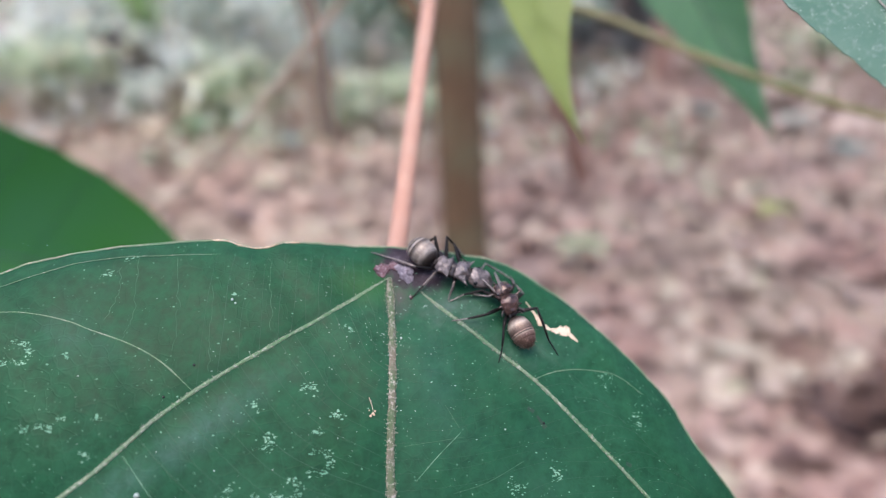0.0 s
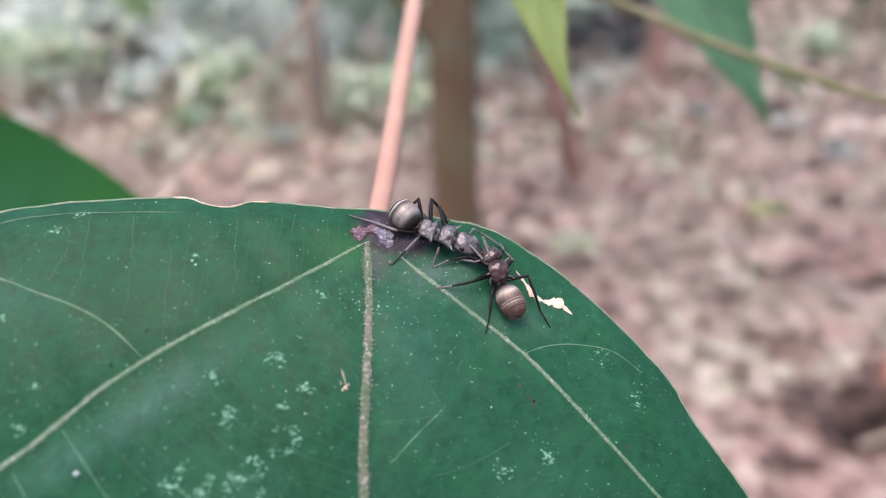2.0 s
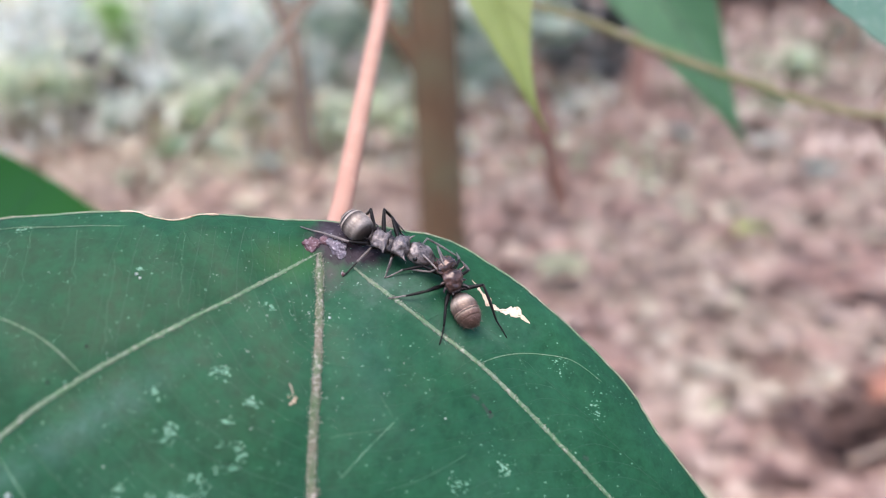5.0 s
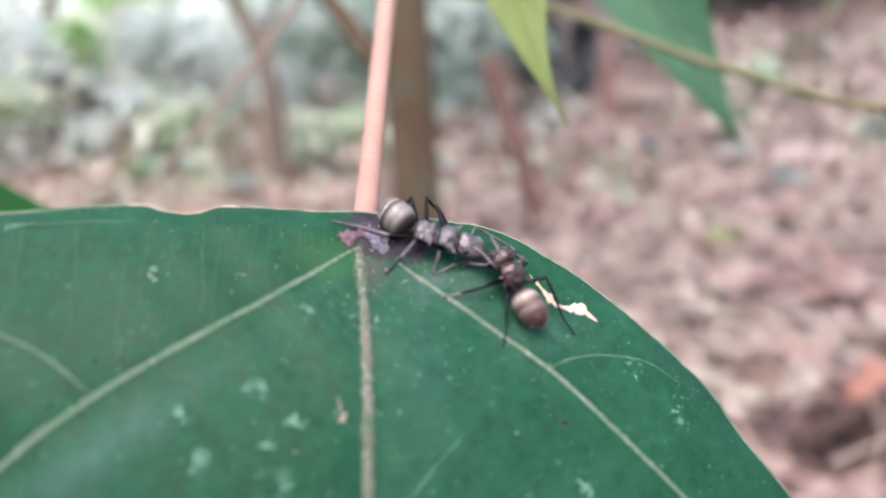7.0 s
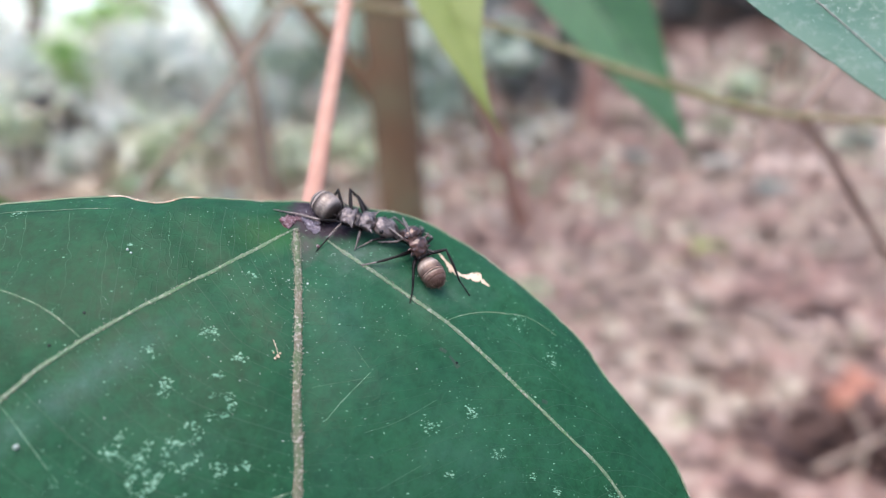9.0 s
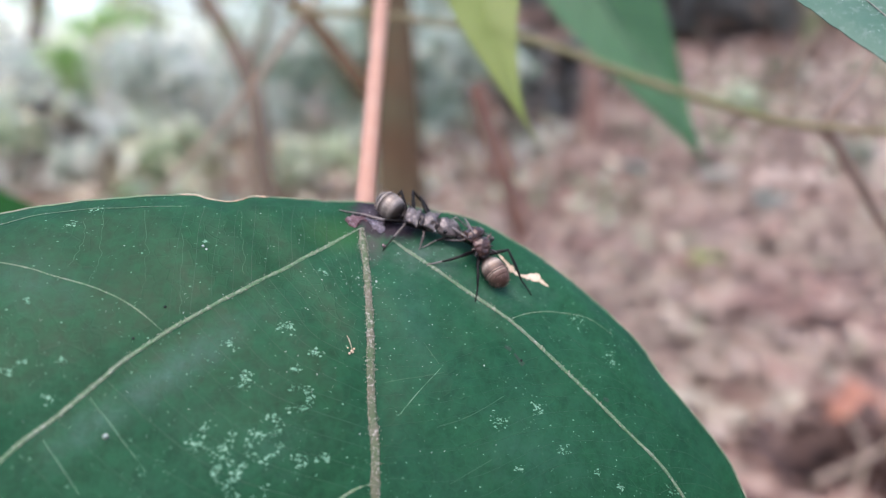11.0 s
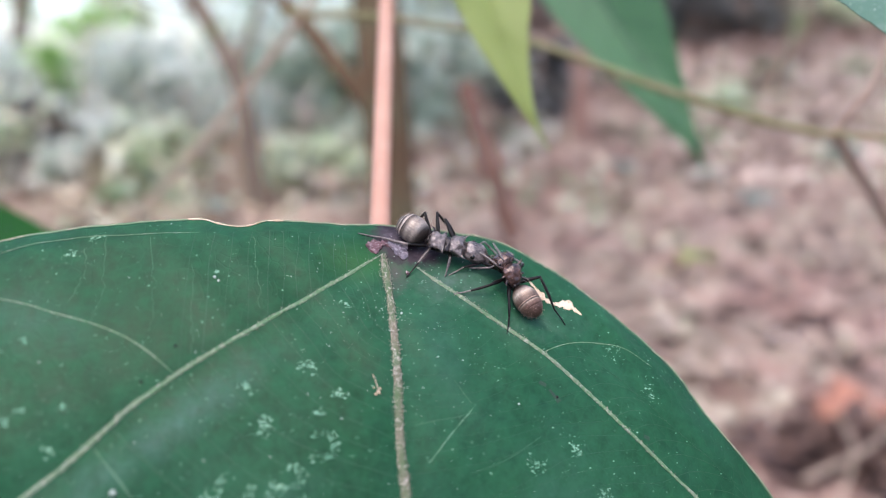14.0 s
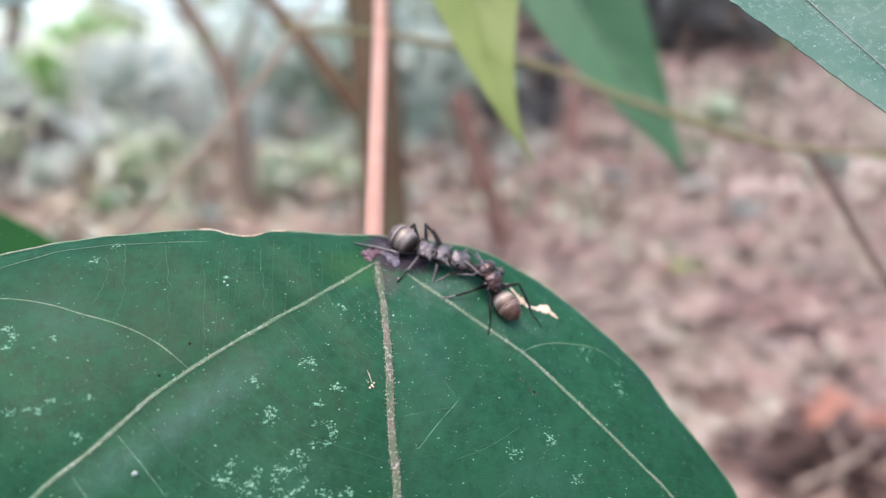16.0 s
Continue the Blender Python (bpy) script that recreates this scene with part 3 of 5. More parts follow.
def build_leaf():
    leaf = thing("leaf", LEAF, "large deep green waxy leaf on a pink stalk, specked with lichen", "leaf")
    edge = outline_points()
    c = Vector((0, -22, 0))
    bm = bmesh.new()
    rings = 56
    layers = []
    for side in (0, 1):
        cols = []
        for e in edge:
            col = []
            for j in range(1, rings + 1):
                s = (j / rings) ** 0.8
                q = c.lerp(e, s)
                curl = -0.25 * max(0.0, s - 0.93) / 0.07
                col.append(bm.verts.new(on_leaf(q.x, q.y, curl - 0.3 * side * (1 if s < 0.995 else 0.5))))
            cols.append(col)
        mid = bm.verts.new(on_leaf(c.x, c.y, -0.3 * side))
        for a, b in zip(cols, cols[1:] + cols[:1]):
            f = (mid, b[0], a[0])
            bm.faces.new(f if side else f[::-1])
            for j in range(rings - 1):
                f = (a[j], b[j], b[j + 1], a[j + 1])
                bm.faces.new(f[::-1] if not side else f)
        layers.append(cols)
    for i in range(len(edge)):
        k = (i + 1) % len(edge)
        bm.faces.new((layers[0][i][-1], layers[0][k][-1], layers[1][k][-1], layers[1][i][-1]))
    bmesh.ops.recalc_face_normals(bm, faces=bm.faces)
    part("blade", bm, BLADE, leaf, "waxy green blade with a purple-black scar at its root")

    # margin: a thin hardened rim, browned where the edge is nibbled
    bm = bmesh.new()
    ring = [on_leaf(e.x, e.y, -0.36) for e in edge]
    tube(bm, ring + ring[:1], 0.16 * MM, 6)
    part("margin", bm, RIM, leaf, "thin pale brown leaf margin")
    bm = bmesh.new()
    nib = smooth_line([on_leaf(x, y, -0.22) for x, y in ((-16.6, 2.72), (-15.2, 2.66), (-14.1, 2.24), (-12.5, 2.04), (-11.4, 2.3), (-10.4, 2.76), (-9, 2.98))], 9)
    tube(bm, nib, [(0.02 + 0.10 * abs(noise.noise(p * 1300)) + 0.14 * max(0.0, noise.noise(p * 3800))) * MM for p in nib], 6)
    part("nibbled_edge", bm, DRY, leaf, "dry brown callus along the nibbled edge")

    # main veins
    rnd0 = random.Random(21)
    def vein(pts, r0, r1, material, name="vein", label="", parent=leaf, scurf=0):
        n = 14 * (len(pts) - 1) + 1
        rr = taper(n, r0 * MM, r1 * MM)
        flat = smooth_line([(x, y, 0) for x, y in pts], 14)
        line = [on_leaf(p.x, p.y, -0.05 * r / MM) for p, r in zip(flat, rr)]
        bmv = bmesh.new()
        rr = [r * min(1.0, 0.35 + i / 16) for i, r in enumerate(rr)]
        rr = [r * (1 + 0.18 * noise.noise(p * 1500) + 0.30 * noise.noise(p * 5000)) for r, p in zip(rr, line)]
        tube(bmv, line, rr, 10, 0.42)
        made = part(name, bmv, material, parent, label)
        if scurf:
            bs = bmesh.new()
            for _ in range(scurf):
                i = rnd0.randrange(1, len(line) - 1)
                p, d = flat[i], (flat[i + 1] - flat[i - 1]).normalized()
                k = rnd0.choice((-1, 1)) * rr[i] / MM * abs(rnd0.gauss(0.85, 0.28))
                x, y, sz = p.x - d.y * k + rnd0.gauss(0, 0.05), p.y + d.x * k + rnd0.gauss(0, 0.05), rnd0.choice((0.02, 0.025, 0.03, 0.045))
                top = bs.verts.new(on_leaf(x, y, 0.1 * (1.2 - abs(k)) + 0.05))
                ring = [bs.verts.new(on_leaf(x + sz * rnd0.uniform(0.6, 1.3) * math.cos(a), y + sz * rnd0.uniform(0.6, 1.3) * math.sin(a), 0.06 * (1.2 - abs(k)))) for a in (0, 1.3, 2.5, 3.8, 5.0)]
                for q in range(5):
                    bs.faces.new((ring[q], ring[(q + 1) % 5], top))
            tagged(part("scurf", bs, SCURF, made), "pale scurf along the vein", kind="stuff")
        return made

    vein([(-0.6, -0.2), (-0.52, -1.7), (-0.36, -4.3), (-0.17, -8.4), (-0.07, -13.2), (0.06, -17.6), (0.4, -21.3), (0.6, -35), (1, -60), (2, -86)], 0.30, 0.38, VEIN_MID, "midrib", "raised midrib, scurfy brown", leaf, 1500)
    left = vein([(-0.8, -0.3), (-3.8, -2.7), (-6.2, -4.55), (-8.9, -6.5), (-11.5, -8.45), (-14.0, -10.2), (-16.1, -11.85), (-18.2, -13.7), (-20.0, -15.5), (-21.7, -17.3), (-25.5, -20.9), (-31, -28), (-36, -38)], 0.155, 0.19, VEIN_SIDE, scurf=420)
    right = vein([(2.2, -1.4), (4.0, -2.9), (6.35, -4.65), (8.65, -6.3), (10.9, -8.0), (12.9, -9.6), (15.0, -11.4), (16.8, -13.0), (18.7, -14.8), (22.6, -18.3), (27.0, -22.4), (31.5, -29), (35, -40)], 0.17, 0.15, VEIN_SIDE, scurf=420)
    vein([(-15.9, -11.45), (-18.6, -9.3), (-21.2, -7.95), (-24.5, -6.8), (-26.4, -6.1), (-29.3, -5.5), (-31.5, -5.3), (-36, -5.6)], 0.062, 0.045, VEIN_SIDE, "side_vein", "", left)
    vein([(-26.1, -21.1), (-28.9, -19.8), (-31.3, -19.1), (-36, -18.6)], 0.12, 0.08, VEIN_SIDE, "side_vein", "", left)
    vein([(12.2, -9.1), (14.6, -8.1), (17.7, -7.65), (20.5, -7.9), (23, -9.5)], 0.045, 0.02, VEIN_SIDE, "side_vein", "", right)
    vein([(0.3, -22.5), (-2, -23.6), (-8, -28), (-16, -38)], 0.12, 0.1, VEIN_SIDE, "side_vein")
    vein([(-15.5, 1.05), (-18, 0.8), (-26, -0.2), (-33, -3)], 0.02, 0.03, VEIN_SIDE, "side_vein")

    # veinlets: the ladder of fine cross veins
    bm = bmesh.new()
    rnd = random.Random(3)

    def fine(pts, r=0.035):
        line = smooth_line([(x + rnd.uniform(-0.12, 0.12), y + rnd.uniform(-0.12, 0.12), 0) for x, y in pts], 9)
        prev = None
        for i, p in enumerate(line):
            d = (line[min(i + 1, len(line) - 1)] - line[max(i - 1, 0)]).normalized()
            wide = 0.6 * r * (1.0 + 0.5 * noise.noise(p * 1.7))
            row = [bm.verts.new(on_leaf(p.x - d.y * wide * k, p.y + d.x * wide * k, 0.022 - 0.016 * k * k)) for k in (1, 0, -1)]
            if prev:
                for k in (0, 1):
                    bm.faces.new((prev[k], prev[k + 1], row[k + 1], row[k]))
            prev = row

    def along(pts, s):
        k = s * (len(pts) - 1)
        i = min(int(k), len(pts) - 2)
        return (pts[i][0] + (pts[i + 1][0] - pts[i][0]) * (k - i), pts[i][1] + (pts[i + 1][1] - pts[i][1]) * (k - i))

    strong = []
    lv = [(-0.9, -0.5), (-5.0, -3.2), (-9.5, -6.65), (-15.9, -11.5), (-21.6, -16.8), (-30, -27)]
    rv = [(2.9, -1.5), (8.6, -6.1), (15.1, -12.2), (21.4, -18.4), (27, -26)]
    for i in range(1, 22):
        s = i / 22
        x, y = along(lv, s)
        top = 2.4 - 0.0035 * x * x
        if s < 0.62:
            fine([(x, y), (x - 0.15, y + (top - y) * 0.35), (x - 0.5 * rnd.random(), y + (top - y) * 0.7), (x - 0.2, top - 0.6)], 0.028 + 0.012 * (i % 3 == 0))
        fine([(x, y), (x * 0.80 + 0.3, y - 1.9 - 2.6 * s), (x * 0.5, y - 4.0 - 4.5 * s), (-0.3, y - 5.2 - 6.5 * s)], 0.028 + 0.014 * (i % 4 == 0))
        x, y = along(rv, s)
        fine([(-0.2, -1.5 - 27 * s), (x * 0.35, -1.9 - 26 * s + rnd.gauss(0, 0.35)), (x * 0.7, -2.2 - 22.5 * s + rnd.gauss(0, 0.35)), (x, y)], 0.016)
        fine([(x, y), (x + 1.6 + 2 * s, y + 0.9), (x + 3.2 + 4 * s, y + 0.4), (x + 4.2 + 6 * s, y - 1.2)], 0.026)
    for pts in (((-23.6, -0.7), (-23.2, -3.0), (-23.4, -4.8), (-23.6, -5.9)), ((-22.3, 0.4), (-21.9, -2.7), (-21.6, -5.2), (-21.7, -6.4), (-22.0, -7.7)), ((-19.0, 0.3), (-18.5, -2.8), (-18.1, -4.5), (-17.9, -6.3), (-17.8, -8.3)), ((-15.6, -2.3), (-15.4, -4.4), (-15.3, -6.8), (-14.9, -8.4), (-14.8, -9.9)), ((-11.2, 0.9), (-11.0, -2.0), (-10.5, -4.1), (-10.5, -6.3))):
        wavy = [along(pts, k / 14) for k in range(15)]
        strong.append([(x + 0.16 * noise.noise(Vector((x, y * 1.3, 2))), y) for x, y in wavy])
    tagged(part("venation", bm, VEINLET, leaf), "fine net of pale green cross veins", kind="stuff")

    # lichen colonies and specks
    bm = bmesh.new()

    def flake(x, y, r):
        a0, k, long, thin = rnd.random() * 6, rnd.choice((5, 6, 7)), rnd.uniform(0.9, 1.7), rnd.uniform(0.45, 0.95)
        vs = [bm.verts.new(on_leaf(x + long * r * rnd.uniform(0.6, 1.2) * math.cos(a0 + 2 * math.pi * j / k), y + thin * r * rnd.uniform(0.6, 1.2) * math.sin(a0 + 2 * math.pi * j / k), 0.02)) for j in range(k)]
        top = bm.verts.new(on_leaf(x, y, 0.02 + 0.35 * r))
        for j in range(k):
            bm.faces.new((vs[j], vs[(j + 1) % k], top))

    rings = [(-5.8, -16.7, 1.25, 46), (-7.8, -18.7, 1.1, 42), (-7.8, -20.1, 1.3, 44), (-11.2, -19.3, 1.4, 46), (-8.7, -22.6, 1.6, 44), (-10.2, -21.9, 1.0, 32), (-29.9, -8.8, 1.3, 40)]
    heaps = [(-9.8, -15.4, 0.95, 30), (-6.8, -11.1, 0.7, 22), (-10.8, -12.5, 0.8, 12), (-4.3, -13.0, 0.6, 16), (-5.9, -14.3, 0.5, 12), (-12.7, -19.9, 0.6, 16), (-5.3, -21.2, 0.7, 22), (-3.6, -21.0, 0.6, 18), (-10.6, -21.0, 0.8, 18),
             (13.9, -16.8, 0.7, 24), (10.5, -17.8, 0.9, 24), (16.1, -19.9, 0.7, 20), (19.1, -21.6, 0.5, 9), (19.3, -8.0, 1.5, 18), (22.3, -12.0, 1.0, 18), (21.2, -22.9, 0.6, 12), (26.4, -22.9, 0.8, 14), (11.9, -21.7, 0.4, 12)]
    spots = [(-27.6, -14.7, 0.5, 14), (-26.6, -14.6, 0.4, 8), (-25.7, -14.6, 0.4, 10), (-23.0, -16.5, 0.6, 12), (-22.5, -13.7, 0.4, 8), (-25.9, -9.0, 0.4, 9), (-25.1, -13.8, 0.4, 7), (-24.4, -1.6, 0.6, 12), (-13.7, -3.1, 0.3, 9), (-4.0, -5.5, 0.8, 9), (-23.0, 0.2, 0.7, 9)]
    colonies = rings + heaps + spots
    for x, y, r, k in colonies:
        a0 = rnd.random() * 6
        for _ in range(int(k * 2.2)):
            a = a0 + rnd.random() * 4.6
            d = r * (0.62 + 0.5 * rnd.random()) if k > 30 else r * (0.1 + rnd.random())
            d *= 1 + 0.3 * noise.noise(Vector((x, y, a * 2)))
            flake(x + d * math.cos(a), y + 0.8 * d * math.sin(a), rnd.choice((0.025, 0.03, 0.04, 0.05, 0.07, 0.10)))
    for _ in range(1500):
        x, y = rnd.uniform(-33, 30), rnd.uniform(-30, 1.5)
        if noise.noise(Vector((x * 0.25, y * 0.25, 3))) + 0.5 * noise.noise(Vector((x * 0.9, y * 0.9, 8))) > 0.12:
            flake(x, y, rnd.choice((0.025, 0.03, 0.04, 0.05)))
    for _ in range(420):
        flake(rnd.uniform(-33, 30), rnd.uniform(-30, 1.5), rnd.choice((0.03, 0.04, 0.05, 0.06, 0.08)))
    tagged(part("lichen", bm, LICHEN, leaf), "pale green crust lichen in crescents and specks", kind="stuff")
    for pts in strong:
        bm = bmesh.new()
        fine(pts, 0.035)
        part("cross_vein", bm, SCRATCH_DIM, leaf)
    # scratches: healed pale ones, raw dark ones
    for name, material, label, lines in (("scratch", SCRATCH_PALE, "pale healed scratch", (((2.1, -17.7), (3.8, -15.9), (5.7, -13.9)), ((-20.1, -16.4), (-17.7, -19.4), (-15.7, -21.7)), ((-22.6, -19.3), (-19.7, -22.9)))),
                                         ("scratch", SCRATCH_DIM, "", (((5.2, -18.7), (7.9, -17.6), (11.0, -15.9)), ((6.3, -22.7), (9.6, -21.0)), ((1.2, -15.2), (3.4, -14.7), (6.0, -14.4)), ((4.3, -11.7), (5.5, -13.6)))),
                                         ("bruise", SCRATCH_DARK, "dark bruised scratch", (((11.6, -11.5), (12.3, -11.7)), ((12.6, -12.2), (13.3, -13.0)), ((20.6, -15.6), (21.0, -15.9))))):
        for pts in lines:
            bm = bmesh.new()
            fine(pts, 0.28 if name == "bruise" else 0.036 if label else 0.033)
            part(name, bm, material, leaf, label)
    bm = bmesh.new()
    for _ in range(340):
        a, d = rnd.random() * 6.3, abs(rnd.gauss(0, 12))
        x, y = -1 + d * math.cos(a), -6 + d * math.sin(a)
        if -30 < x < 26 and -26 < y < 2 - max(0, x - 8) * 0.55:
            flake(x, y, rnd.choice((0.022, 0.028, 0.035, 0.05)))
    for x, y, r in ((-18.6, -19.3, 0.2), (-13.9, -3.6, 0.12), (0.5, -6.2, 0.1), (9.5, -13.5, 0.08), (-13.6, -3.9, 0.1)):
        ball(bm, on_leaf(x, y, r * 0.5), r * MM, 8)
    tagged(part("dust", bm, DUST, leaf), "white dust grains", kind="stuff")
    for x, y in ((-16.0, -9.5), (-17.9, -12.1), (13.1, -12.7)):
        bm = bmesh.new()
        ball(bm, on_leaf(x, y, 0.05), 0.11 * MM, 8, 0.8)
        part("dropping", bm, EYE, leaf, "tiny black dropping")

    # dead tissue at the right of the struggle
    bm = bmesh.new()
    spine = [(12.2, -1.4, 0.05), (12.5, -1.8, 0.12), (12.9, -2.4, 0.18), (13.3, -3.1, 0.36), (13.9, -3.85, 0.5), (14.7, -4.1, 0.42), (15.4, -4.0, 0.62), (16.0, -4.15, 0.66), (16.5, -4.6, 0.3), (17.0, -5.0, 0.1)]
    line = smooth_line([(x, y, w) for x, y, w in spine], 9)
    prev = None
    for i, q in enumerate(line):
        w = 0.68 * q.z * (1 + 1.0 * noise.noise(Vector((q.x * 3.1, q.y * 3.1, 0))))
        row = [bm.verts.new(on_leaf(q.x + 0.55 * w * k, q.y + 0.85 * w * k, 0.03 + 0.05 * noise.noise(Vector((q.x * 3, q.y * 3, k))) ** 2)) for k in (j / 5 - 1 for j in range(11))]
        if prev:
            for k in range(10):
                if noise.noise(Vector((q.x * 2.3, q.y * 2.3, k * 0.45))) < 0.62:
                    bm.faces.new((prev[k], prev[k + 1], row[k + 1], row[k]))
        prev = row
    bmesh.ops.delete(bm, geom=[v for v in bm.verts if not v.link_faces], context="VERTS")
    part("dead_patch", bm, DRY, leaf, "cream papery patch of dead tissue")

    # scabs on the scar
    for x, y, r, s in ((-1.35, 0.5, 0.62, 0.2), (0.75, 0.35, 0.62, 0.3), (1.1, -0.25, 0.4, 0.3), (-0.3, 0.95, 0.42, 0.2), (0.2, 0.75, 0.36, 0.25), (1.35, -2.1, 0.16, 0.5)):
        bm = bmesh.new()
        bmesh.ops.create_icosphere(bm, subdivisions=4, radius=r * MM)
        for v in bm.verts:
            k = 1 + 0.45 * noise.noise(v.co * 2600 + Vector((x, y, 0))) + 0.28 * noise.noise(v.co * 7000) + 0.15 * noise.noise(v.co * 16000)
            v.co = v.co * k
            v.co.z *= s
            v.co += on_leaf(x, y, 0.08)
        part("scab", bm, SCAB if x < 0 or r < 0.3 else SCAB_PALE, leaf, "crusty reddish scab" if x < 0 or r < 0.3 else "lumpy pale grey scab")

    # fleck of debris hanging by a thread of silk
    bm = bmesh.new()
    for dx, dy, r in ((0, 0, 0.13), (0.16, 0.2, 0.10), (-0.18, -0.2, 0.11), (0.1, -0.1, 0.09), (-0.32, 0.25, 0.07), (-0.2, 0.8, 0.05), (-0.36, 1.2, 0.04)):
        ball(bm, on_leaf(-1.6 + dx, -12.8 + dy, 0.1), r * MM, 6, 0.6)
    tube(bm, smooth_line([on_leaf(-1.6, -12.6, 0.08), on_leaf(-1.75, -12.1, 0.06), on_leaf(-2.0, -11.5, 0.04)], 4), 0.025 * MM, 5)
    part("debris", bm, DRY, leaf, "pinkish crumb of debris on a silk thread")

    # stalk
    bm = bmesh.new()
    inv = LEAF.inverted()
    line = [on_leaf(-0.2, 0.0, -1.5), on_leaf(-0.3, 2.0, -1.75)] + [inv @ Vector(q) for q in ((-0.0050, 0.0710, 0.8258), (-0.0036, 0.0960, 0.8378), (-0.0021, 0.1215, 0.8502), (-0.0009, 0.1447, 0.8616), (0.0008, 0.1850, 0.8815), (0.003, 0.23, 0.905))]
    line = smooth_line(line, 6)
    tube(bm, line, taper(len(line), 0.95 * MM, 1.7 * MM, 1.2 * MM), 14)
    part("stalk", bm, STALK, leaf, "salmon-pink leaf stalk")
    return leaf


# ---------------------------------------------------------------- ants: poses in the leaf's frame, mm, height over the blade
def leaf_at(x, y, h=0.0):
    return LEAF @ Matrix.Translation(on_leaf(x, y, h))


def build_ant(label, o, up_tilt, gaster, node, meso, head, legs, feelers, meso_mat, gaster_r, plate, zones, hems, squat=False):
    """One ant; every place is (x, y, height) on the leaf, o the place of its root."""
    root = thing("ant", leaf_at(*o), label, "ant", "ants on the leaf")
    zero = on_leaf(*o)
    at = lambda q: on_leaf(*q) - zero
    up = Vector((0, 0, 1))

    # gaster: a globe of overlapping plates from the waist to the tip
    a, b = at(gaster[0]), at(gaster[1])
    R = gaster_r * MM
    prof = lambda s: max(0.02, (1 - abs(2 * min(max(s, 0.0), 1.0) - 1) ** 2.5)) ** 0.5
    front = gaster_material("gaster_hair", a, b, zones, 0.46, 0.35)
    rear = gaster_material("gaster_rear", a, b, zones, 0.5, 0.2)
    cuts = [(0.0, plate, front), (plate - 0.015, plate + 0.45 * (1 - plate), rear), (plate + 0.43 * (1 - plate), plate + 0.75 * (1 - plate), rear), (plate + 0.73 * (1 - plate), 1.0, rear)]
    first = None
    for k, (s0, s1, m) in enumerate(cuts):
        bm = bmesh.new()
        st = []
        n = 22 if k == 0 else 8
        for i in range(n + 1):
            s = s0 + (s1 - s0) * i / n
            shell = 1.0 - 0.028 * k - (0.05 if k and i == 0 else 0) - (0.03 if i == n and k < 3 else 0)
            st.append((s, R * prof(s) * shell, R * 0.96 * prof(s) * shell, 0, 2.0))
        loft(bm, a, b, up, st, 36)
        ob = part("gaster" if k == 0 else "gaster_plate", bm, m, first or root, "silky hairy gaster" if k == 0 else "brown rear plate of the gaster")
        first = first or ob
        if k < (2 if hems is MARGIN else 1):
            # membranous hem of each plate
            bm = bmesh.new()
            hem = 0.014 if k == 0 else 0.01
            st = [(s1 + d, R * prof(s1 + d) * (0.992 - 0.02 * k) * f, R * 0.96 * prof(s1 + d) * (0.992 - 0.02 * k) * f, 0, 2.0) for d, f in ((-hem * 2, 1.0), (-hem, 1.018), (0, 1.016), (hem * 0.6, 0.97))]
            loft(bm, a, b, up, st, 36)
            part("plate_hem", bm, hems, ob, "pale hem of a plate" if hems == MARGIN else "")
    # standing hairs on the rear half
    bm = bmesh.new()
    rng = random.Random(int(gaster_r * 1000))
    gx = (b - a).normalized()
    gs = gx.cross(up).normalized()
    gu = gs.cross(gx)
    for i in range(260):
        s = 1 - rng.random() ** 1.3 * (1 - plate * 0.3)
        t = rng.uniform(0, 2 * math.pi)
        n = gs * math.cos(t) + gu * math.sin(t)
        p = a.lerp(b, s) + n * R * prof(s) * 0.95
        d = (n * (0.35 + prof(s) * 0.3) + gx * 0.8).normalized()
        e = d.cross(up + Vector((0.1, 0.2, 0))).normalized() * 0.008 * MM
        tip = p + d * rng.uniform(0.18, 0.34) * MM
        f = d.cross(e).normalized() * 0.008 * MM
        v = [bm.verts.new(q) for q in (p + e, p - e + f, p - e - f, tip)]
        for q in ((0, 1, 3), (1, 2, 3), (2, 0, 3)):
            bm.faces.new([v[w] for w in q])
    part("fuzz", bm, FUZZ, first, "sparse standing hairs")

    # waist scale with its spines
    n0 = at(node)
    bm = bmesh.new()
    fwd = (at(meso[0]) - a).normalized()
    side = fwd.cross(up).normalized()
    loft(bm, n0 - up * 0.55 * MM, n0 + up * 0.42 * MM, fwd, [(0, 0.28 * MM, 0.2 * MM, 0, 2.3), (0.5, 0.42 * MM, 0.2 * MM, 0, 2.3), (0.85, 0.44 * MM, 0.13 * MM, 0, 2.3), (1, 0.3 * MM, 0.05 * MM, 0, 2)], 14)
    for k in (-1, 1):
        tube(bm, smooth_line([n0 + side * 0.3 * k * MM + up * 0.3 * MM, n0 + side * 0.55 * k * MM + up * 0.6 * MM - fwd * 0.1 * MM, n0 + side * 0.62 * k * MM + up * 0.75 * MM - fwd * 0.4 * MM], 4), taper(9, 0.09 * MM, 0.015 * MM), 6)
    part("waist", bm, CUTICLE_DARK, root, "spined waist scale")

    # mesosoma: keeled plates with sharp toothed margins, a deep groove between them
    m0, m1 = at(meso[0]), at(meso[-1])
    L = (m1 - m0).length
    w = 0.92 * MM
    ms = None
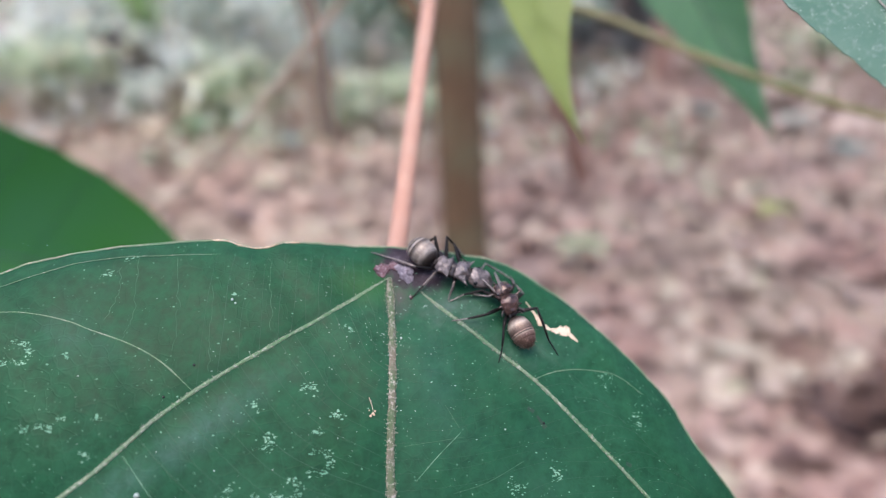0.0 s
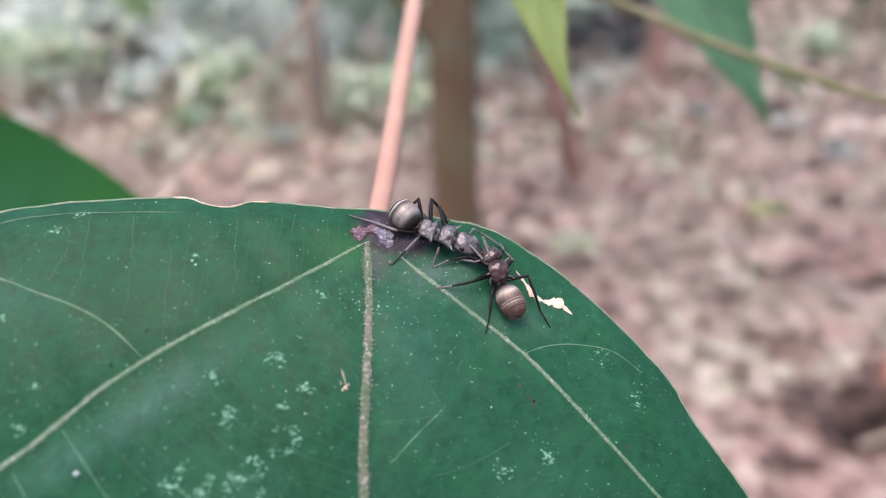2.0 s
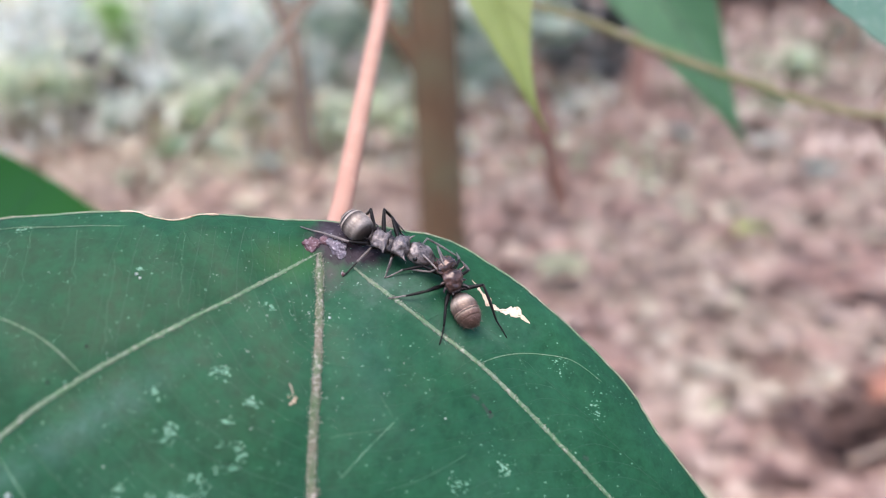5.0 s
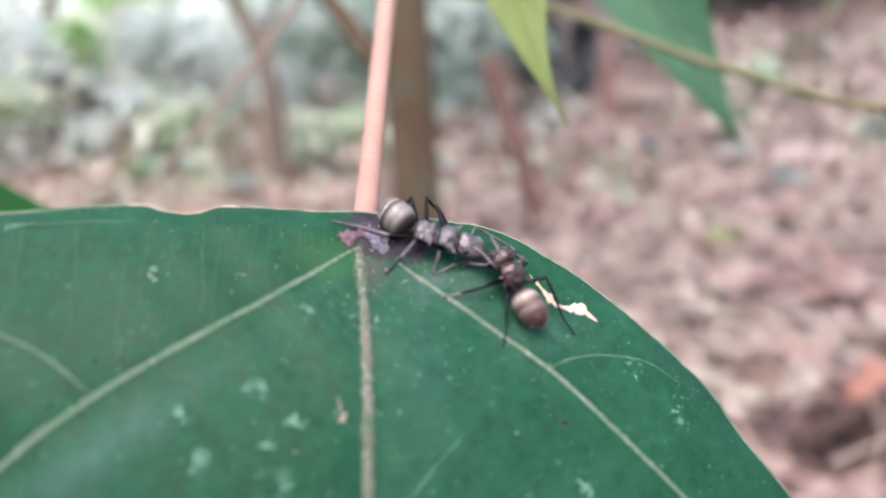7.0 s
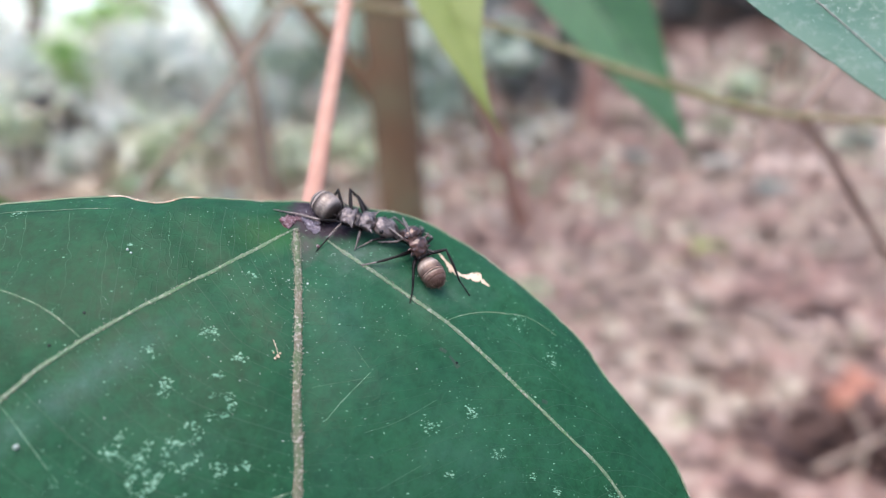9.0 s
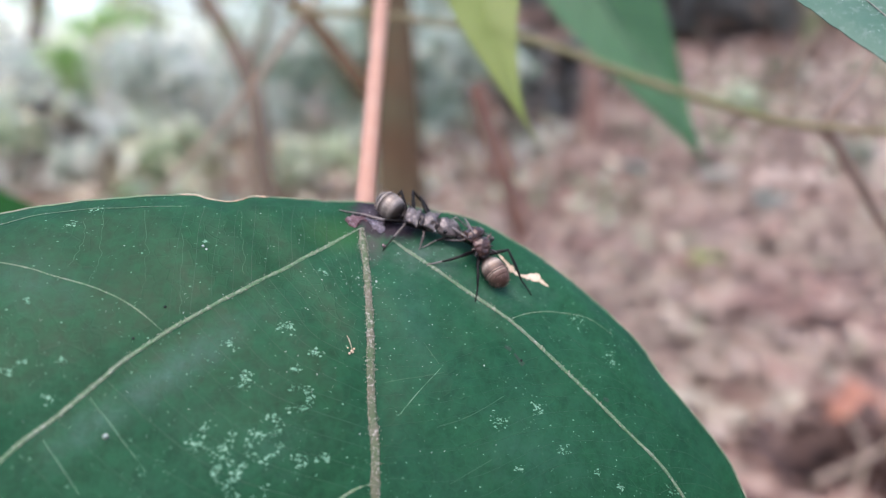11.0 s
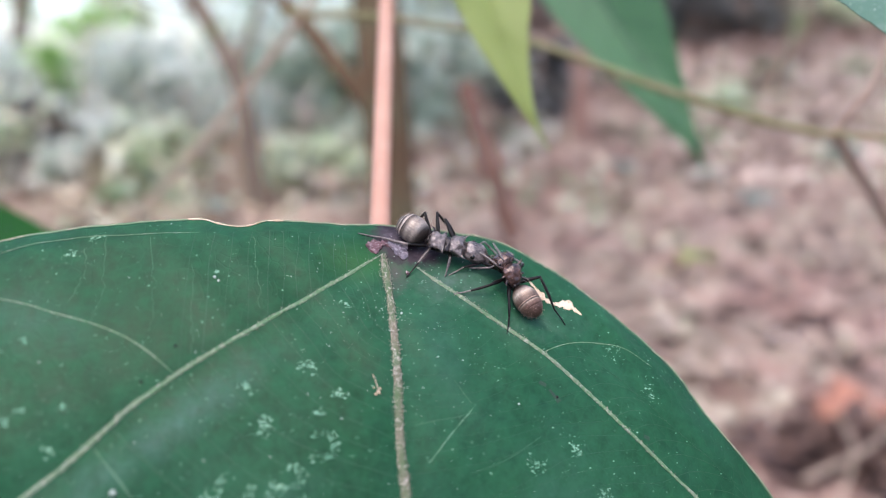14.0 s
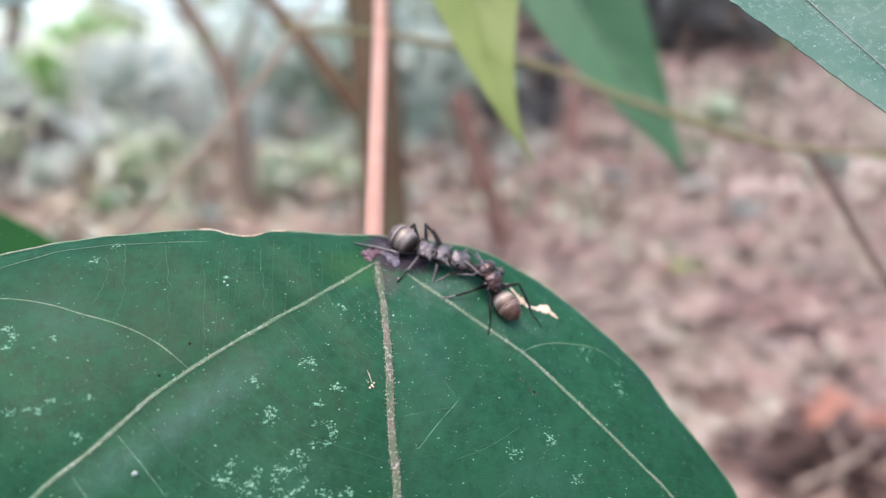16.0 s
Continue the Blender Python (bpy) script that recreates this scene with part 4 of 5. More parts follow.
    plates = (
        ("mesosoma", 0.10, ((-0.10, 0.42, 0.42, -0.06), (-0.04, 0.66, 0.60, 0.02), (0.06, 0.86, 0.66, 0.05), (0.22, 0.84, 0.62, 0.02), (0.32, 0.98, 0.64, 0.05), (0.36, 1.16, 0.60, 0.04), (0.40, 0.70, 0.46, -0.06))),
        ("back_plate", 0.0, ((0.32, 0.60, 0.46, -0.08), (0.40, 0.78, 0.54, -0.05), (0.50, 0.80, 0.54, -0.06), (0.58, 0.60, 0.46, -0.10))),
        ("shoulder_plate", -0.12, ((0.50, 0.56, 0.44, -0.08), (0.55, 0.82, 0.56, 0.0), (0.64, 0.92, 0.62, 0.06), (0.76, 0.98, 0.62, 0.08), (0.88, 1.14, 0.54, 0.03), (0.93, 0.78, 0.44, -0.03), (1.0, 0.46, 0.34, -0.1), (1.1, 0.34, 0.26, -0.14))))
    if squat:
        plates = (("mesosoma", 0.05, ((-0.28, 0.34, 0.36, -0.16), (-0.10, 0.56, 0.52, -0.04), (0.18, 0.74, 0.64, 0.04), (0.50, 0.90, 0.72, 0.10), (0.80, 0.84, 0.66, 0.08), (1.0, 0.62, 0.50, 0.0), (1.12, 0.36, 0.32, -0.08))),)
    for name, dent, st in plates:
        bm = bmesh.new()
        shield(bm, m0, m1, up, [(q, w * a, h * 1.12 * MM, r * MM) for q, a, h, r in st], dent)
        ob = part(name, bm, CUTICLE_DARK if name == "back_plate" else meso_mat, ms or root, "ridged grey-haired mesosoma" if ms is None else "")
        ms = ms or ob
    # dark flanks and hip joints under the plates
    bm = bmesh.new()
    loft(bm, m0, m1, up, [(-0.04, 0.3 * MM, 0.3 * MM, -0.35 * MM, 2.2), (0.2, 0.62 * MM, 0.5 * MM, -0.3 * MM, 2.4), (0.5, 0.6 * MM, 0.5 * MM, -0.3 * MM, 2.4), (0.8, 0.58 * MM, 0.46 * MM, -0.3 * MM, 2.4), (1.0, 0.3 * MM, 0.3 * MM, -0.3 * MM, 2)], 16, 0, 0.25)
    part("flank", bm, CUTICLE_DARK, ms, "black underside")
    fw = (m1 - m0).normalized()
    sd = fw.cross(up).normalized()
    for s, out, back, lift in ((0.87, 0.8, 0.45, 0.2), (0.35, 0.55, -0.12, 0.0), (0.05, 0.5, -0.6, 0.35)):
        for k in (-1, 1):
            bm = bmesh.new()
            p = m0.lerp(m1, s) + sd * k * w * 0.88 + up * 0.3 * MM
            tube(bm, smooth_line([p - sd * k * 0.1 * MM, p + sd * k * out * 0.4 * MM + up * lift * 0.5 * MM + fw * back * 0.45 * MM, p + sd * k * out * 0.62 * MM + up * lift * MM + fw * back * MM], 4), taper(9, 0.16 * MM, 0.008 * MM), 7, 0.7)
            part("spine", bm, CUTICLE_DARK if lift > 0.3 else meso_mat, ms)

    # head with eyes and jaws
    h0, h1 = at(head[0]), at(head[1])
    hf = (h1 - h0).normalized()
    hs = hf.cross(up).normalized()
    bm = bmesh.new()
    shape = [(0, 0.2, 0.2, -0.04, 2), (0.05, 0.52, 0.40, 0, 2.3), (0.16, 0.72, 0.55, 0.02, 2.3), (0.36, 0.80, 0.62, 0.03, 2.3), (0.55, 0.78, 0.60, 0.02, 2.4), (0.75, 0.68, 0.48, -0.04, 2.5), (0.92, 0.52, 0.30, -0.12, 2.5), (1.0, 0.40, 0.16, -0.16, 2.2)]
    rings = []
    for p, q in zip(shape, shape[1:]):
        rings += [tuple(u + (v - u) * k / 4 for u, v in zip(p, q)) for k in range(4)]
    rings.append(shape[-1])
    loft(bm, h0 - hf * 0.65 * MM, h1, up, [(q, x * 1.1 * MM, z * 1.1 * MM, r * MM, e) for q, x, z, r, e in rings], 40, 0.06, 0.0)
    hc = h0.lerp(h1, 0.4)
    for v in bm.verts:
        crease = 1 - 2 * abs(noise.noise(v.co * 2100 + Vector((5, 1, 2))))
        v.co += (v.co - hc) * (0.12 * noise.noise(v.co * 1600) + 0.10 * crease + 0.01 * noise.noise(v.co * 7500))
    hd = part("head", bm, CUTICLE if meso_mat is CUTICLE else CUTICLE_BROWN, root, "rounded wrinkled head")
    # raised ridges that run forwards from between the eyes
    for k in (-1, 1):
        bm = bmesh.new()
        line = smooth_line([h0.lerp(h1, q) + hs * k * x * MM + up * z * MM for q, x, z in ((0.05, 0.30, 0.66), (0.35, 0.26, 0.62), (0.7, 0.20, 0.42))], 4)
        tube(bm, line, taper(len(line), 0.05 * MM, 0.03 * MM, 0.06 * MM), 6)
        part("brow_ridge", bm, CUTICLE_DARK, hd)
    for k in (-1, 1):
        bm = bmesh.new()
        ball(bm, h0 + hs * k * 0.74 * MM + up * 0.30 * MM, 0.22 * MM, 12)
        part("eye", bm, EYE, hd, "glossy black eye")
        bm = bmesh.new()
        j = h1 - up * 0.16 * MM
        tube(bm, smooth_line([j + hs * k * 0.3 * MM - hf * 0.1 * MM, j + hs * k * 0.34 * MM + hf * 0.25 * MM, j + hs * k * 0.05 * MM + hf * 0.5 * MM], 4), taper(9, 0.13 * MM, 0.03 * MM), 7, 0.6)
        part("jaw", bm, CUTICLE_RED, hd)

    def limb(name, pts, radii, mats, names):
        """A jointed limb: one mesh a segment under the first."""
        pts = [at(q) for q in pts]
        top = None
        for k in range(len(pts) - 1):
            p, q = pts[k], pts[k + 1]
            sag = (q - p).cross(Vector((0.3, 0.7, 0.2))).normalized() * (q - p).length * 0.03
            line = smooth_line([p, p.lerp(q, 0.5) + sag, q], 4)
            bm = bmesh.new()
            r0, rm, r1 = (r * MM for r in radii[min(k, len(radii) - 1)])
            tube(bm, line, taper(len(line), r0, r1, rm), 8)
            ball(bm, p, r0 * (1.12 if k or name != "leg" else 2.1), 8)
            ob = part(name if top is None else names[min(k - 1, len(names) - 1)], bm, mats[min(k, len(mats) - 1)], top or root)
            if top is None:
                ob.data.transform(Matrix.Translation(-p))
                ob.location = p
                top = ob
            else:
                ob.data.transform(Matrix.Translation(-pts[0]))
        return top

    # bristles on back and head
    bm = bmesh.new()
    for i in range(110):
        if i < 70:
            q = rng.random()
            p = m0.lerp(m1, q) + sd * rng.uniform(-0.55, 0.55) * MM + up * 0.52 * MM
        else:
            q = rng.random()
            p = h0.lerp(h1, q * 0.8) + hs * rng.uniform(-0.5, 0.5) * MM + up * (0.55 - 0.2 * q) * MM
        d = (up + Vector((rng.gauss(0, 0.4), rng.gauss(0, 0.4), 0))).normalized()
        e = d.cross(fw).normalized() * 0.008 * MM
        f = d.cross(e).normalized() * 0.008 * MM
        v = [bm.verts.new(q) for q in (p + e, p - e + f, p - e - f, p + d * rng.uniform(0.1, 0.28) * MM)]
        for q in ((0, 1, 3), (1, 2, 3), (2, 0, 3)):
            bm.faces.new([v[w_] for w_ in q])
    part("bristles", bm, FUZZ, ms, "sparse pale bristles")

    made = {}
    for key, pts, mats in legs:
        made[key] = limb("leg", pts, [(0.13, 0.20, 0.12), (0.11, 0.13, 0.085), (0.075, 0.06, 0.045)], mats, ["shin", "foot"])
    for key, pts in feelers:
        made[key] = limb("feeler", pts, [(0.07, 0.08, 0.08), (0.085, 0.10, 0.06)], [LEG_PALE, LEG_PALE], ["feeler_tip"])
    return root, made


def build_ants():
    L, D = LEG, LEG_PALE
    one = build_ant("grey-black spiny ant with silver gaster, locked head to head", (4.8, 0.6, 0.0), 0,
        [(3.2, 1.2, 1.3), (1.20, 3.35, 1.25)], (3.35, 1.15, 1.15), [(3.7, 1.0, 1.25), (6.55, 0.12, 1.3)], [(7.18, 0.0, 1.27), (8.65, -0.35, 1.05)],
        [("hind_near", [(3.9, 0.8, 0.8), (1.6, 0.78, 0.75), (-0.4, 1.62, 0.4), (-2.35, 2.45, 0.04)], [L, D, D]),
         ("mid_near", [(4.2, 0.5, 0.85), (3.5, 0.3, 0.95), (2.37, -1.04, 0.5), (1.36, -2.2, 0.04)], [L, D, L]),
         ("front_near", [(5.4, 0.2, 0.8), (5.1, -0.7, 1.0), (4.85, -1.6, 0.4), (4.7, -2.1, 0.04)], [L, D, D]),
         ("hind_far", [(3.9, 1.4, 0.9), (3.26, 3.6, 2.2), (2.95, 4.2, 0.3), (2.8, 4.5, -0.2)], [L, L, L]),
         ("mid_far", [(4.5, 1.4, 1.0), (4.35, 3.66, 2.4), (5.4, 3.6, 1.2), (6.6, 3.1, 0.1)], [L, L, D]),
         ("front_far", [(5.9, 0.7, 1.2), (5.04, 3.0, 2.3), (5.9, 1.9, 1.5), (6.9, 2.2, 0.1)], [L, L, D])],
        [("feeler_near", [(7.3, -0.1, 1.7), (7.95, -0.9, 1.75), (9.12, -2.2, 1.5)]),
         ("feeler_far", [(7.3, 0.45, 1.6), (8.2, 1.7, 1.4), (11.1, 0.8, 0.1)])], CUTICLE, 1.22, 0.72, SILVER, MARGIN)
    two = build_ant("reddish-black spiny ant with bronze gaster, locked head to head", (9.8, -2.4, 0.0), 0,
        [(10.4, -3.6, 1.2), (11.75, -6.4, 1.15)], (10.35, -3.4, 1.15), [(10.15, -3.1, 1.25), (9.75, -1.75, 1.65)], [(9.45, -1.25, 1.55), (8.8, -0.55, 1.15)],
        [("mid_near", [(9.6, -2.6, 0.85), (7.9, -3.6, 1.0), (6.3, -3.9, 0.45), (4.95, -4.05, 0.04)], [L, L, D]),
         ("hind_near", [(9.9, -3.3, 0.85), (9.45, -4.7, 0.95), (9.4, -6.25, 0.45), (9.15, -7.6, 0.04)], [L, L, L]),
         ("hind_far", [(10.3, -3.1, 0.95), (12.5, -2.74, 1.9), (13.8, -5.25, 0.55), (14.75, -6.5, 0.04)], [L, L, L]),
         ("mid_far", [(10.1, -2.2, 0.95), (11.54, -1.07, 1.2), (11.4, 0.0, 0.4), (11.3, 0.5, 0.04)], [L, D, D]),
         ("front_near", [(9.4, -1.8, 0.95), (7.7, -1.1, 0.9), (6.0, -1.55, 0.5), (4.75, -2.15, 0.04)], [L, L, D]),
         ("front_far", [(9.9, -1.6, 1.1), (10.8, -0.1, 1.1), (10.9, 0.9, 0.3), (10.95, 1.4, 0.0)], [L, D, D])],
        [("feeler_near", [(9.0, -1.4, 1.5), (8.2, -1.7, 1.0), (6.6, -1.35, 0.35)]),
         ("feeler_far", [(9.2, -0.6, 2.0), (8.75, 0.5, 2.0), (9.15, -1.6, 2.25)])], CUTICLE_RED, 1.09, 0.56, BRONZE, FUZZ, True)
    return one, two


# ---------------------------------------------------------------- other leaves and twigs of the plant
def frame_of(base, tip, facing):
    y = (Vector(tip) - Vector(base)).normalized()
    z = (Vector(facing) - y * Vector(facing).dot(y)).normalized()
    x = y.cross(z)
    return Matrix(((x.x, y.x, z.x, base[0]), (x.y, y.y, z.y, base[1]), (x.z, y.z, z.z, base[2]), (0, 0, 0, 1)))


def build_hanging_leaf(base, tip, facing, width, a, b, material, label, fold=0.15, droop=0.0, bend=0.0, specks=0, veins=5, vein_mat=None, teeth=0.0):
    """A leaf with a midrib from base to tip; the half width follows s**a * (1-s)**b."""
    leaf = thing("leaf", frame_of(base, tip, facing), label, "leaf")
    length = (Vector(tip) - Vector(base)).length
    peak = (a / (a + b)) ** a * (b / (a + b)) ** b
    half = lambda s: width * (s ** a) * ((1 - s) ** b) / peak
    rnd = random.Random(int(length * 1e5))

    def spot(s, k, up=0.0):
        w = half(s) * (1 + 0.03 * noise.noise(Vector((s * 14, k * 2, length * 50))))
        if teeth and k < 0:
            w *= 2.3
        if teeth and abs(k) > 0.99:
            w *= 1 + teeth * (0.5 * ((s * 21) % 1.0) + 0.15 * noise.noise(Vector((s * 40, k, 2))) + 0.25 * noise.noise(Vector((s * 130, k, 5))))
        x = w * k + bend * length * max(0, s - 0.6) ** 2
        z = fold * abs(w * k) - droop * length * s * s + 0.03 * width * math.sin(9 * s + 3 * k) + up
        return Vector((x, length * s, z))

    bm = bmesh.new()
    ns, nk = 150 if teeth else 40, 8
    grid = []
    for side in (0, 1):
        rows = [[bm.verts.new(spot(min(max(i / ns, 0.002), 0.998), (k - nk) / nk, (-0.00008 if teeth else -0.00022) * side)) for k in range(2 * nk + 1)] for i in range(ns + 1)]
        for r, q in zip(rows, rows[1:]):
            for k in range(2 * nk):
                f = (r[k], r[k + 1], q[k + 1], q[k])
                bm.faces.new(f[::-1] if side else f)
        grid.append(rows)
    top, low = grid
    loop = lambda g: [r[0] for r in g] + g[-1][1:-1] + [r[-1] for r in g][::-1] + g[0][1:-1][::-1]
    u, v = loop(top), loop(low)
    for i in range(len(u)):
        j = (i + 1) % len(u)
        bm.faces.new((u[i], v[i], v[j], u[j]))
        for rim in (u, v):
            bm.edges.get((rim[i], rim[j])).smooth = False
    bmesh.ops.recalc_face_normals(bm, faces=bm.faces)
    part("blade", bm, material, leaf)
    bm = bmesh.new()
    line = [spot(s / 30, 0, 0.0001) for s in range(0, 30)]
    tube(bm, line, taper(len(line), min(width * 0.045, 0.0005), width * 0.01) if not teeth else taper(len(line), 0.00007, 0.00003), 8)
    vein_mat = vein_mat or VEIN_SIDE
    rib = part("midrib", bm, vein_mat, leaf)
    for i in range(1, veins + 1):
        for k in (-1, 1):
            bm = bmesh.new()
            s0 = 0.85 * i / (veins + 1)
            line = [spot(min(0.97, s0 + 0.22 * (1 - s0) * q), k * q * 0.9, 0.00012) for q in (0.0, 0.25, 0.5, 0.75, 1.0)]
            tube(bm, line, taper(5, min(width * 0.015, 0.00016), width * 0.003), 5)
            part("side_vein", bm, vein_mat, rib)
    if specks:
        bm = bmesh.new()
        for i in range(specks):
            s0, k0 = (rnd.uniform(0.4, 0.85), rnd.gauss(0.0, 0.10)) if i % 3 == 0 else (rnd.gauss(0.5, 0.09), rnd.gauss(0.3, 0.3)) if i % 3 == 1 else (rnd.uniform(0.2, 0.96), rnd.uniform(-0.95, 0.95))
            ball(bm, spot(min(0.97, max(0.05, s0)), min(0.96, max(-0.96, k0)), 0.0001), rnd.choice((0.012, 0.02, 0.025, 0.03, 0.05)) * MM, 5, 0.5)
        ball(bm, spot(0.80, 0.55, 0.0002), 0.16 * MM, 8)
        tagged(part("dust", bm, DUST, leaf), "white dust grains", kind="stuff")
    return leaf


def build_leaves():
    build_hanging_leaf((0.0231, 0.0706, 0.8661), (0.0438, 0.0350, 0.8307), (-0.145, -0.74, 0.66), 6.3 * MM, 0.5, 1.25, GREEN_SEA,
                       "sea-green toothed leaf dusted with white grains, close to the lens", 0.05, 0.0, 0.0, 420, 0, VEIN_DUSTY, 0.06)
    build_hanging_leaf((0.0100, 0.133, 0.8871), (0.0176, 0.1025, 0.8287), (0.1, -1, 0.15), 9.8 * MM, 0.7, 1.6, GREEN_LIME,
                       "yellow-green young leaf hanging with a long drip tip", 0.12, 0.0, -0.40, 0, 4, GREEN_LIME)
    build_hanging_leaf((0.0560, 0.2649, 0.9048), (0.1060, 0.2110, 0.8070), (-0.2, -1, 0.25), 18.5 * MM, 0.7, 1.5, GREEN_MID,
                       "mid-green pointed leaf hanging behind an olive twig", 0.25, 0.0, 0.0, 0, 6, VEINLET)
    build_hanging_leaf((-0.240, 0.205, 0.800), (-0.0645, 0.1640, 0.7760), (0, -0.82, 0.57), 36 * MM, 0.55, 0.6, GREEN_DARK,
                       "broad dark green leaf, lit shoulder and bluish sheen painted as blotches", 0.20, 0.0, 0.0, 0, 5, VEINLET)
    build_hanging_leaf((-0.180, 0.195, 0.8800), (-0.0745, 0.1826, 0.8665), (0, -0.85, 0.5), 17 * MM, 0.55, 0.7, GREEN_PALE,
                       "pale blue-green leaf overhead", 0.03, 0.0, 0.0, 0, 4, VEINLET)


def build_twigs():
    tw = thing("twig", Matrix.Translation((0.04, 0.19, 0.847)), "olive-green twig with a brown fork", "twig")
    o = Vector((0.04, 0.19, 0.847))
    line = smooth_line([Vector(q) - o for q in ((-0.03, 0.215, 0.858), (0.0, 0.20, 0.8555), (0.0122, 0.1919, 0.8530), (0.0366, 0.1756, 0.8474), (0.061, 0.1593, 0.8372), (0.0854, 0.143, 0.8285), (0.0976, 0.1349, 0.8268), (0.115, 0.124, 0.8262), (0.14, 0.110, 0.826))], 6)
    bm = bmesh.new()
    tube(bm, line, [r * MM * (1 + 0.15 * noise.noise(p * 120)) for r, p in zip(taper(len(line), 1.1, 0.6, 0.95), line)], 10)
    st = part("stem", bm, TWIG_GREEN, tw)
    for pts, r in (([(0.0935, 0.1378, 0.8272), (0.0975, 0.1385, 0.832), (0.1030, 0.140, 0.8380), (0.1075, 0.143, 0.8470), (0.113, 0.147, 0.858)], 0.62), ([(0.0935, 0.1378, 0.8272), (0.0978, 0.1378, 0.8225), (0.1050, 0.1380, 0.8135), (0.1150, 0.1380, 0.8000), (0.1265, 0.1385, 0.786), (0.138, 0.139, 0.771)], 0.9)):
        bm = bmesh.new()
        l2 = smooth_line([Vector(q) - o for q in pts], 6)
        tube(bm, l2, taper(len(l2), 1.3 * r * MM, 1.0 * r * MM), 9)
        part("side_shoot", bm, TWIG_BROWN, st, "brown side shoot")
    tw = thing("twig", Matrix.Translation((-0.06, 0.24, 0.82)), "pale slanting bare twig", "twig")
    o = Vector((-0.06, 0.24, 0.82))
    bm = bmesh.new()
    line = smooth_line([Vector(q) - o for q in ((0.002, 0.218, 0.893), (-0.0118, 0.2218, 0.8744), (-0.0327, 0.2268, 0.849), (-0.056, 0.2319, 0.8236), (-0.0819, 0.2369, 0.7981), (-0.1102, 0.242, 0.7727), (-0.138, 0.247, 0.749))], 6)
    tube(bm, line, taper(len(line), 0.9 * MM, 1.25 * MM), 9)
    part("stem", bm, TWIG_PALE, tw)


# ---------------------------------------------------------------- wood behind
def build_trunk(name, label, pts, r0, r1, material, branches=(), group=""):
    o = Vector(pts[0])
    tr = thing(name, Matrix.Translation(o), label, "tree", group)
    bm = bmesh.new()
    line = smooth_line([Vector(q) - o for q in pts], 8)
    rr = [r * (1 + 0.08 * noise.noise(p * 6)) for r, p in zip(taper(len(line), r0, r1), line)]
    tube(bm, line, rr, 16)
    trunk = part("trunk", bm, material, tr)
    for bp, b0, b1, bmat in branches:
        bm = bmesh.new()
        l2 = smooth_line([Vector(q) - o for q in bp], 6)
        tube(bm, l2, taper(len(l2), b0, b1), 10)
        part("branch", bm, bmat, trunk)
    return tr


def build_wood():
    build_trunk("sapling", "slim red-brown sapling trunk with a side branch", [(0.07, 1.42, 0.0), (0.048, 1.42, 0.43), (0.027, 1.42, 0.85), (0.014, 1.43, 1.1), (0.0, 1.44, 1.5), (-0.03, 1.46, 2.2)], 0.053, 0.047, BARK_RED,
                [([(0.03, 1.42, 0.72), (-0.04, 1.425, 0.82), (-0.115, 1.46, 0.92), (-0.20, 1.49, 1.02), (-0.3, 1.52, 1.14)], 0.022, 0.015, BARK_RED)])
    build_trunk("tree_stump", "leaning broken rust-brown stem", [(0.70, 3.17, -0.02), (0.61, 3.24, 0.30), (0.52, 3.32, 0.6), (0.475, 3.37, 0.77)], 0.045, 0.055, BARK_RUST)
    build_trunk("tree", "slender mossy tree bent over to one side", [(-0.72, 4.28, -0.03), (-0.75, 4.35, 0.45), (-0.80, 4.42, 0.8), (-0.99, 4.5, 1.2), (-1.25, 4.6, 1.6), (-1.5, 4.7, 2.1)], 0.065, 0.055, BARK_GREY, [([(-0.80, 4.42, 0.8), (-0.74, 4.44, 1.0), (-0.62, 4.5, 1.3), (-0.55, 4.55, 1.8)], 0.035, 0.02, BARK_GREY), ([(-1.0, 4.5, 1.2), (-1.25, 4.5, 1.25), (-1.6, 4.5, 1.4)], 0.02, 0.01, BARK_GREY)], group="trees behind")
    build_trunk("tree_stump", "upright pinkish-brown broken stem", [(1.97, 6.2, 0.18), (1.96, 6.2, 0.5), (1.94, 6.2, 0.8), (1.93, 6.2, 1.0)], 0.09, 0.08, BARK_PINK)
    build_trunk("tree", "thin grey tree in the undergrowth", [(4.2, 6.9, 0.45), (4.3, 6.9, 0.8), (4.6, 6.9, 1.6), (4.8, 6.9, 2.6)], 0.07, 0.06, BARK_GREY, [([(4.45, 6.9, 1.2), (4.3, 6.9, 1.5), (4.05, 6.9, 2.0)], 0.03, 0.02, BARK_GREY)], group="trees behind")
    build_trunk("tree", "thin grey tree in the undergrowth", [(-3.6, 7.4, -0.03), (-3.5, 7.4, 0.8), (-3.3, 7.4, 1.6), (-3.2, 7.4, 2.8)], 0.09, 0.07, BARK_GREY, [([(-3.45, 7.4, 1.0), (-3.7, 7.4, 1.35), (-4.1, 7.4, 1.8)], 0.04, 0.02, BARK_GREY)], group="trees behind")


